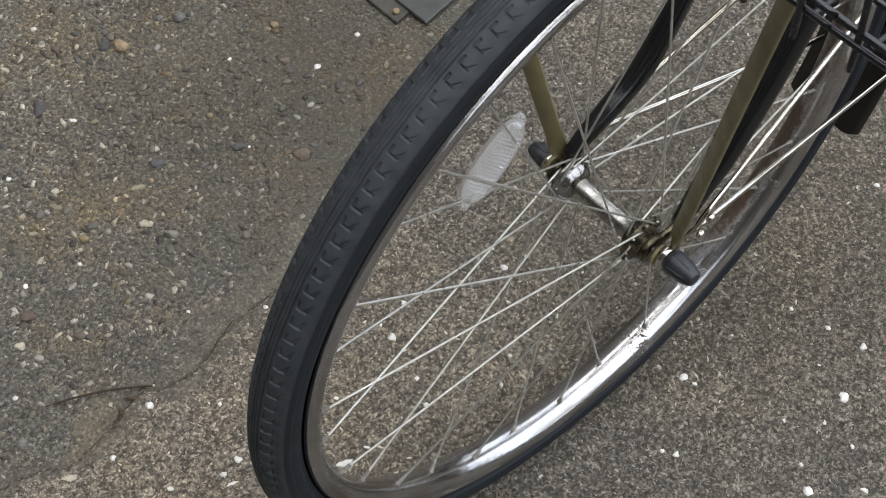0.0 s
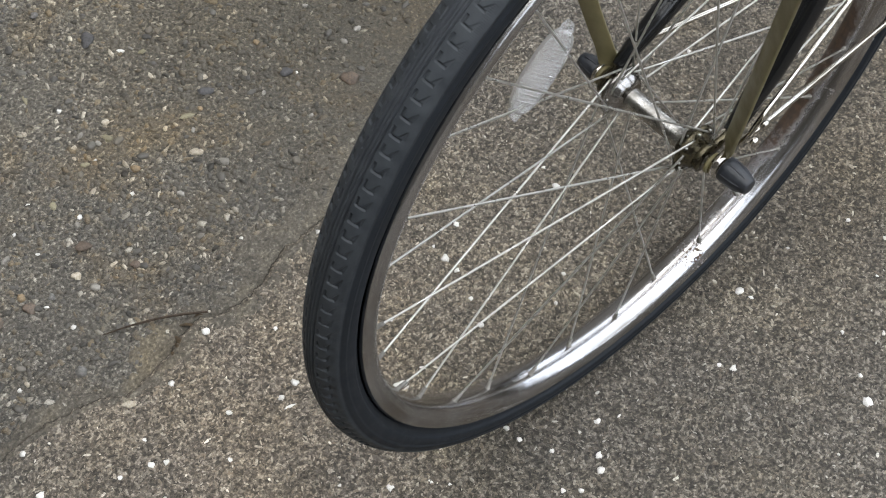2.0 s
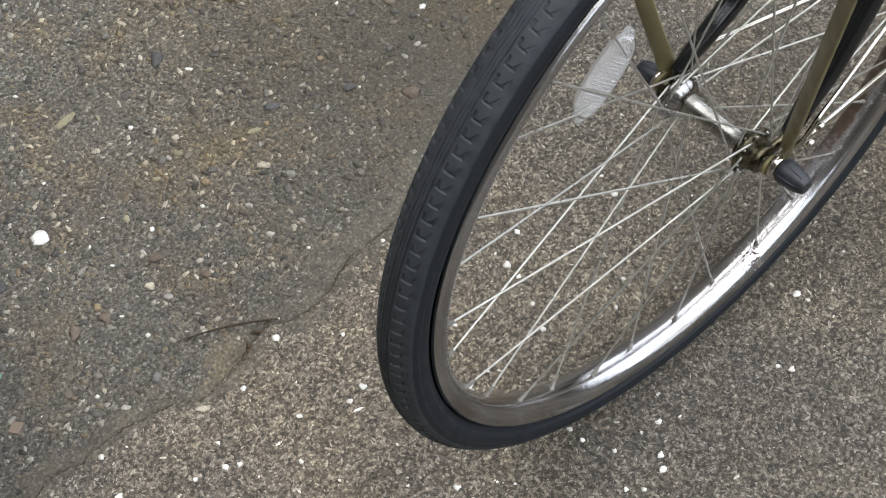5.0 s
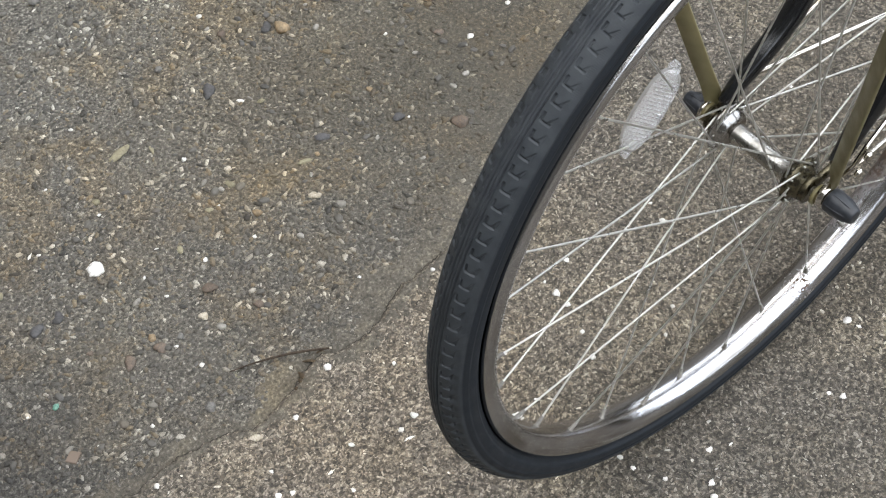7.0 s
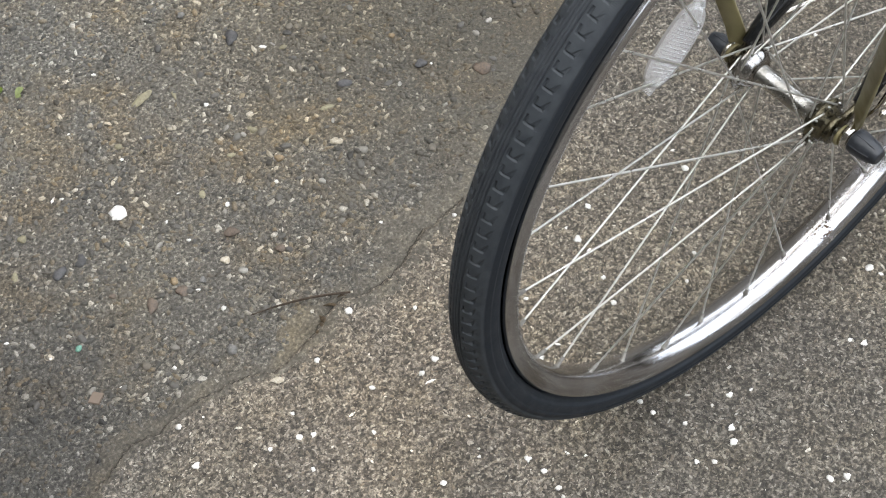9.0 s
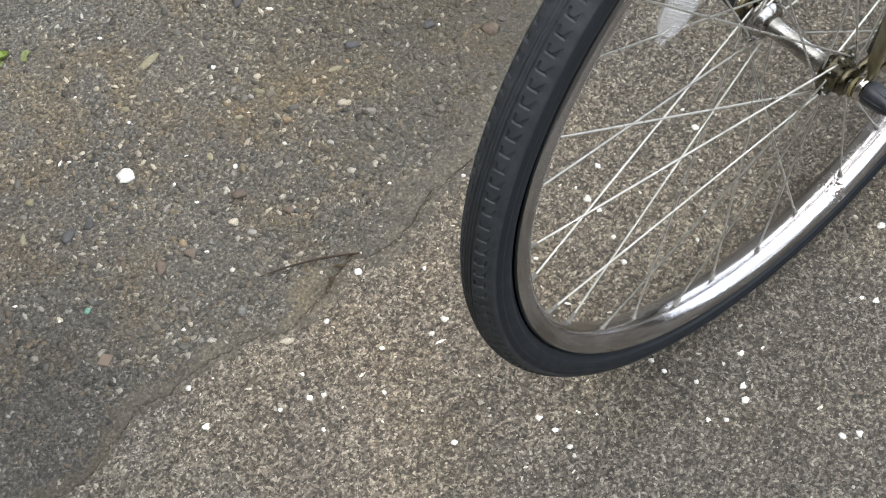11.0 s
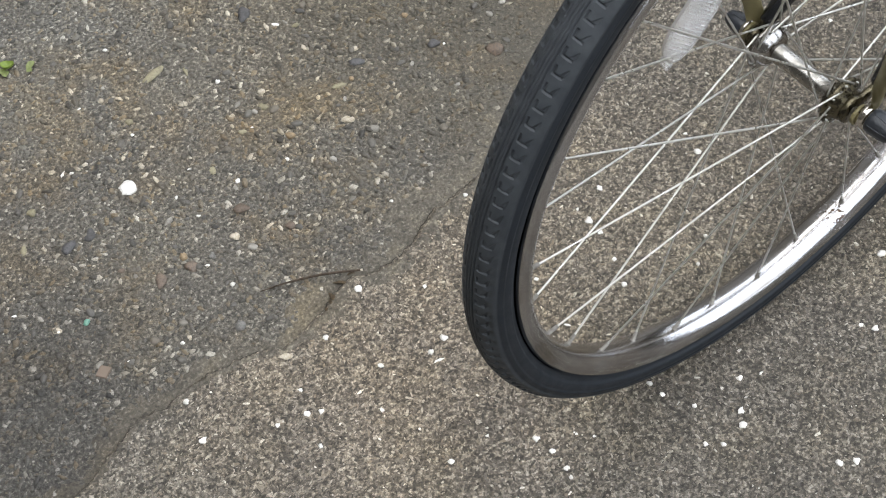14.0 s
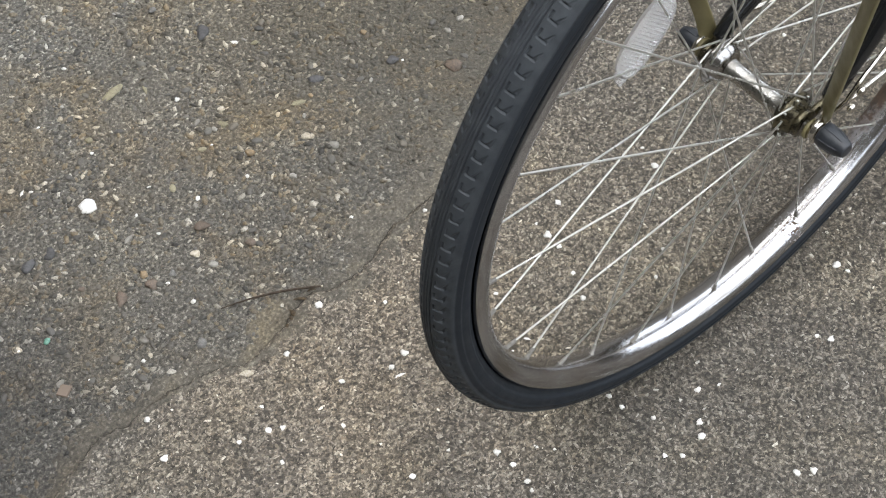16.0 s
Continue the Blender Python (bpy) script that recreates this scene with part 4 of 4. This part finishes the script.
# stones and chips of marked shape: place, half length and half width in millimetres, turn
CREAM = [(0.175, -0.441, 5.4, 4.5, 112), (0.171, -0.438, 3.6, 3.6, 146), (0.35, -0.401, 5.0, 4.2, 143), (0.11, -0.513, 3.6, 3.6, 146), (0.151, -0.552, 4.0, 2.0, 90), (0.242, -0.635, 2.8, 2.2, 135), (0.382, -0.528, 2.8, 1.0, 135), (0.373, -0.513, 7.1, 2.0, 82), (0.382, -0.564, 5.8, 2.2, -149), (0.222, -0.535, 4.2, 3.6, 135), (0.393, -0.251, 5.8, 3.6, 149), (0.361, -0.645, 2.8, 3.6, 135), (0.232, -0.426, 5.7, 1.4, -135), (0.451, -0.334, 2.2, 2.8, 153), (0.548, -0.429, 4.2, 3.2, 135)]
OLIVE = [(0.298, -0.635, 12.2, 5.0, -171), (0.268, -0.615, 7.3, 2.2, 74), (0.353, -0.599, 4.2, 3.6, 135), (0.321, -0.484, 4.1, 3.2, 76), (0.232, -0.516, 5.8, 3.6, 121), (0.367, -0.322, 5.7, 2.2, 135), (0.139, -0.585, 4.1, 3.2, 166), (0.268, -0.504, 4.5, 2.8, 153), (0.495, -0.569, 5.0, 4.5, 143), (0.525, -0.534, 5.8, 2.8, 59), (0.154, -0.484, 7.3, 3.2, 164)]
PINK = [(0.437, -0.407, 8.6, 5.7, 54), (0.404, -0.401, 6.4, 5.8, 141), (0.325, -0.424, 7.8, 6.4, 140), (0.299, -0.373, 5.0, 5.0, 143), (0.461, -0.445, 3.6, 2.8, 146), (0.113, -0.697, 5.0, 5.8, 143), (-0.071, -0.522, 5.8, 3.6, 149), (-0.004, -0.407, 9.4, 8.1, 148)]
BLUE = [(0.488, -0.505, 8.6, 6.3, 36), (0.463, -0.503, 7.2, 5.7, 56), (0.041, -0.459, 6.4, 6.4, 141), (0.174, -0.637, 10.6, 7.1, 49), (0.12, -0.496, 7.2, 4.5, 146), (0.069, -0.668, 8.6, 5.7, 54)]
CHIPS_A = [(0.436, -0.583, 2.2, 2.2, 153), (0.446, -0.588, 5.0, 1.4, -143), (0.339, -0.503, 2.2, 1.0, 153), (0.385, -0.652, 2.0, 1.0, 180), (0.369, -0.482, 1.4, 2.2, 135), (0.155, -0.601, 4.2, 2.2, 135), (0.364, -0.447, 2.2, 1.4, 153), (0.291, -0.384, 2.2, 1.4, 153), (0.391, -0.391, 2.2, 1.4, 153), (0.511, -0.352, 2.2, 1.0, 153), (0.572, -0.473, 2.2, 1.4, 153), (0.512, -0.42, 1.4, 1.4, 135), (0.256, -0.502, 2.2, 1.0, 153), (0.357, -0.144, 2.2, 2.2, 117), (0.284, -0.15, 4.1, 1.4, 166), (0.264, -0.008, 2.2, 2.0, 153), (0.268, 0.022, 1.4, 2.2, 135)]
CHIPS_B = [(0.084, 0.051, 2.8, 2.8, 45), (0.065, 0.06, 2.0, 1.0, 180), (0.225, 0.006, 1.4, 1.4, 135), (0.236, -0.007, 2.2, 1.4, 117), (-0.264, 0.101, 2.2, 2.2, 117), (-0.153, 0.14, 1.4, 2.2, 135), (-0.181, 0.167, 2.8, 1.4, 45), (-0.181, 0.201, 1.4, 2.2, 135), (-0.155, 0.237, 3.6, 2.2, 124), (-0.225, 0.123, 1.4, 1.4, 135), (-0.117, 0.057, 2.2, 1.4, 117), (0.192, -0.098, 7.3, 3.2, 164), (0.191, -0.092, 3.0, 1.0, 180), (0.167, -0.098, 2.8, 1.4, 135), (-0.067, -0.16, 2.8, 2.8, 135), (-0.074, -0.185, 2.2, 1.4, 153), (0.072, -0.154, 2.2, 2.8, 117)]
for rows, mat, name, label, lumpy in (
    (CREAM, stone_material("cream_stone", (0.56, 0.51, 0.42), (0.36, 0.31, 0.23), 0.6), "pebble", "cream-coloured worn stone set in the concrete", 1.7),
    (OLIVE, stone_material("olive_stone", (0.31, 0.28, 0.18), (0.22, 0.2, 0.135), 0.7), "pebble", "flat pale olive stone set in the concrete", 1.3),
    (PINK, stone_material("brown_stone", (0.17, 0.125, 0.095), (0.11, 0.088, 0.07), 0.75), "pebble", "flat pinkish-brown stone set in the concrete", 1.4),
    (BLUE, stone_material("slate_stone", (0.1, 0.098, 0.1), (0.066, 0.064, 0.066), 0.75), "pebble", "dark slate-grey stone set in the concrete", 1.4),
    (CHIPS_A + CHIPS_B, white_stone, "stone_chip", "small white stone chip on the concrete", 2.2),
):
    shapes = [pebble_mesh(name, 40 + i, mat, 0.5, lumpy) for i in range(6)]
    for x, y, a, b, turned in rows:
        lvl = 0.0 if y > seam_y(x) else -DROP
        ob = thing(name, label, "pebble" if name == "pebble" else "stone chip", pose(x, y, lvl + 0.0002 * b, rng.uniform(-8, 8), rng.uniform(-8, 8), turned), rng.choice(shapes), label.split(" set")[0].split(" on")[0] + "s")
        ob.scale = (a * 0.00105, b * 0.00128, 0.0008 * b)

chip = slab((0, 0), (0.0125, 0.002), (-0.002, 0.0115), -0.002, 0.0016, 0.0006)
thing("stone_chip", "flat pinkish-brown stone chip set in the concrete", "stone chip", pose(0.5349, -0.3670, -DROP, 3, -2, 25), mesh("stone_chip", *chip, stone_material("pink_stone", (0.2, 0.15, 0.115), (0.13, 0.1, 0.08), 0.7), False))
thing("glass_chip", "small pale green glass chip on the concrete", "glass chip", pose(0.52, -0.417, -DROP + 0.001, 8, -6, 40), pebble_mesh("glass_chip", 9, stone_material("green_glass", (0.22, 0.42, 0.33), (0.14, 0.3, 0.24), 0.2), 0.45)).scale = (0.0042,) * 3


# ---------------------------------------------------------------- aggregate bedded in the concrete
HULL = [(-0.72, -0.14), (-0.72, -0.24), (0.1, -0.88), (0.29, -1.03), (0.42, -0.9), (0.68, -0.45), (0.73, -0.28), (0.08, 0.27), (-0.17, 0.31)]


def aggregate(name, label, spacing, low, high, longest, newer, material, seed, share, subdiv=1):
    """Thousands of small stones, bedded in the surface, as one mesh."""
    r = np.random.RandomState(seed)
    bm = bmesh.new()
    bmesh.ops.create_icosphere(bm, subdivisions=subdiv, radius=1.0)
    base = np.array([v.co[:] for v in bm.verts])
    tri = np.array([[v.index for v in f.verts] for f in bm.faces])
    bm.free()
    gx, gy = np.meshgrid(np.arange(-0.74, 0.75, spacing), np.arange(-1.04, 0.32, spacing), indexing="ij")
    p = np.stack([gx.ravel(), gy.ravel()], 1) + r.uniform(-0.5, 0.5, (gx.size, 2)) * spacing
    inside = np.ones(len(p), bool)
    h = np.array(HULL)
    for a, b in zip(h, np.roll(h, -1, 0)):
        inside &= (b[0] - a[0]) * (p[:, 1] - a[1]) - (b[1] - a[1]) * (p[:, 0] - a[0]) > 0
    p = p[inside]
    xs_ = np.linspace(-0.76, 0.76, 600)
    line = np.interp(p[:, 0], xs_, [seam_y(x) for x in xs_])
    off = p[:, 1] - line
    keep = (off > 0.008) if newer else (off < -0.004 - 0.011 * r.uniform(0, 1, len(p)) ** 2)
    dense = np.ones(len(p))
    if not newer:
        width = np.interp(p[:, 0], xs_, [belt(x) for x in xs_])
        dense = np.clip(1.3 * (-off / width) - 0.3, 0.16, 1) * np.clip((p[:, 0] + 0.25) / 0.3, 0.35, 1)
        dense *= np.array([0.55 + 0.9 * noise.noise((x * 9, y * 9, 0.7)) + 0.3 for x, y in p])
    keep &= r.uniform(0, 1, len(p)) < share * dense
    p = p[keep]
    n = len(p)
    size = low + (high - low) * r.uniform(0, 1, n) ** 2.2
    ang = r.uniform(0, 2 * math.pi, n)
    lump = r.normal(0, 1, (n, 3, 1))
    v = base[None] * (1 + r.uniform(-0.3, 0.3, (n, len(base), 1)) / subdiv + 0.16 * (base[None] @ lump))
    v = v * (size[:, None] * np.stack([r.uniform(1.0, longest, n), r.uniform(0.55, 0.95, n), r.uniform(0.35, 0.7, n)], 1))[:, None]
    c, s = np.cos(ang)[:, None], np.sin(ang)[:, None]
    x = v[..., 0] * c - v[..., 1] * s + p[:, :1]
    y = v[..., 0] * s + v[..., 1] * c + p[:, 1:]
    z = v[..., 2] + (0.0 if newer else -DROP) - size[:, None] * r.uniform(0.0, 0.3 if newer else 0.34, (n, 1))
    verts = np.stack([x, y, z], 2).reshape(-1, 3)
    faces = (tri[None] + (np.arange(n) * len(base))[:, None, None]).reshape(-1, 3)
    me = bpy.data.meshes.new(name)
    me.vertices.add(len(verts))
    me.vertices.foreach_set("co", verts.ravel())
    me.loops.add(faces.size)
    me.loops.foreach_set("vertex_index", faces.ravel())
    me.polygons.add(len(faces))
    me.polygons.foreach_set("loop_start", np.arange(0, faces.size, 3))
    me.polygons.foreach_set("use_smooth", np.full(len(faces), not newer))
    me.materials.append(material)
    me.update()
    me.validate()
    thing(name, label, "gravel", me=me, kind="stuff")


aggregate("gravel", "brown and grey gravel bedded in the old concrete", 0.0048, 0.0014, 0.0044, 1.7, False, old_pebbles, 11, 0.92)
aggregate("grit", "fine pale grit bedded in the newer slab", 0.003, 0.0007, 0.0021, 2.3, True, new_pebbles, 12, 0.8)

# the larger stones that can be told apart, each bedded in the old concrete
bedded = Mat("bedded_stone", rough=0.7)
tone = bedded.ramp(bedded.node("ShaderNodeObjectInfo").outputs["Random"], STONES_OLD)
bedded.put("Base Color", bedded.mix(bedded.ramp(bedded.noise(0.9, 4), [(0.35, 0.1), (0.7, 0.75)]), tone, (0.094, 0.087, 0.075)))
bedded.bump(bedded.noise(1200, 3), 0.0004, 0.6)
shapes = [pebble_mesh("stone", 20 + i, bedded.m, 0.4) for i in range(9)]
rng = random.Random(31)
count = 0
while count < 300:
    x, y = rng.uniform(-0.12, 0.62), rng.uniform(-0.86, -0.28)
    far = seam_y(x) - y
    if far < 0.02 or y < -0.95 + 0.95 * abs(x - 0.3) or rng.random() > 0.35 + 5 * far:
        continue
    r = 0.0026 + 0.0036 * rng.random() ** 2
    ob = part("stone", rng.choice(shapes), ground)
    ob.matrix_local = pose(x, y, -DROP + 0.05 * r, rng.uniform(-10, 10), rng.uniform(-10, 10), rng.uniform(0, 360))
    ob.scale = (r, r * rng.uniform(0.7, 1.0), r)
    count += 1
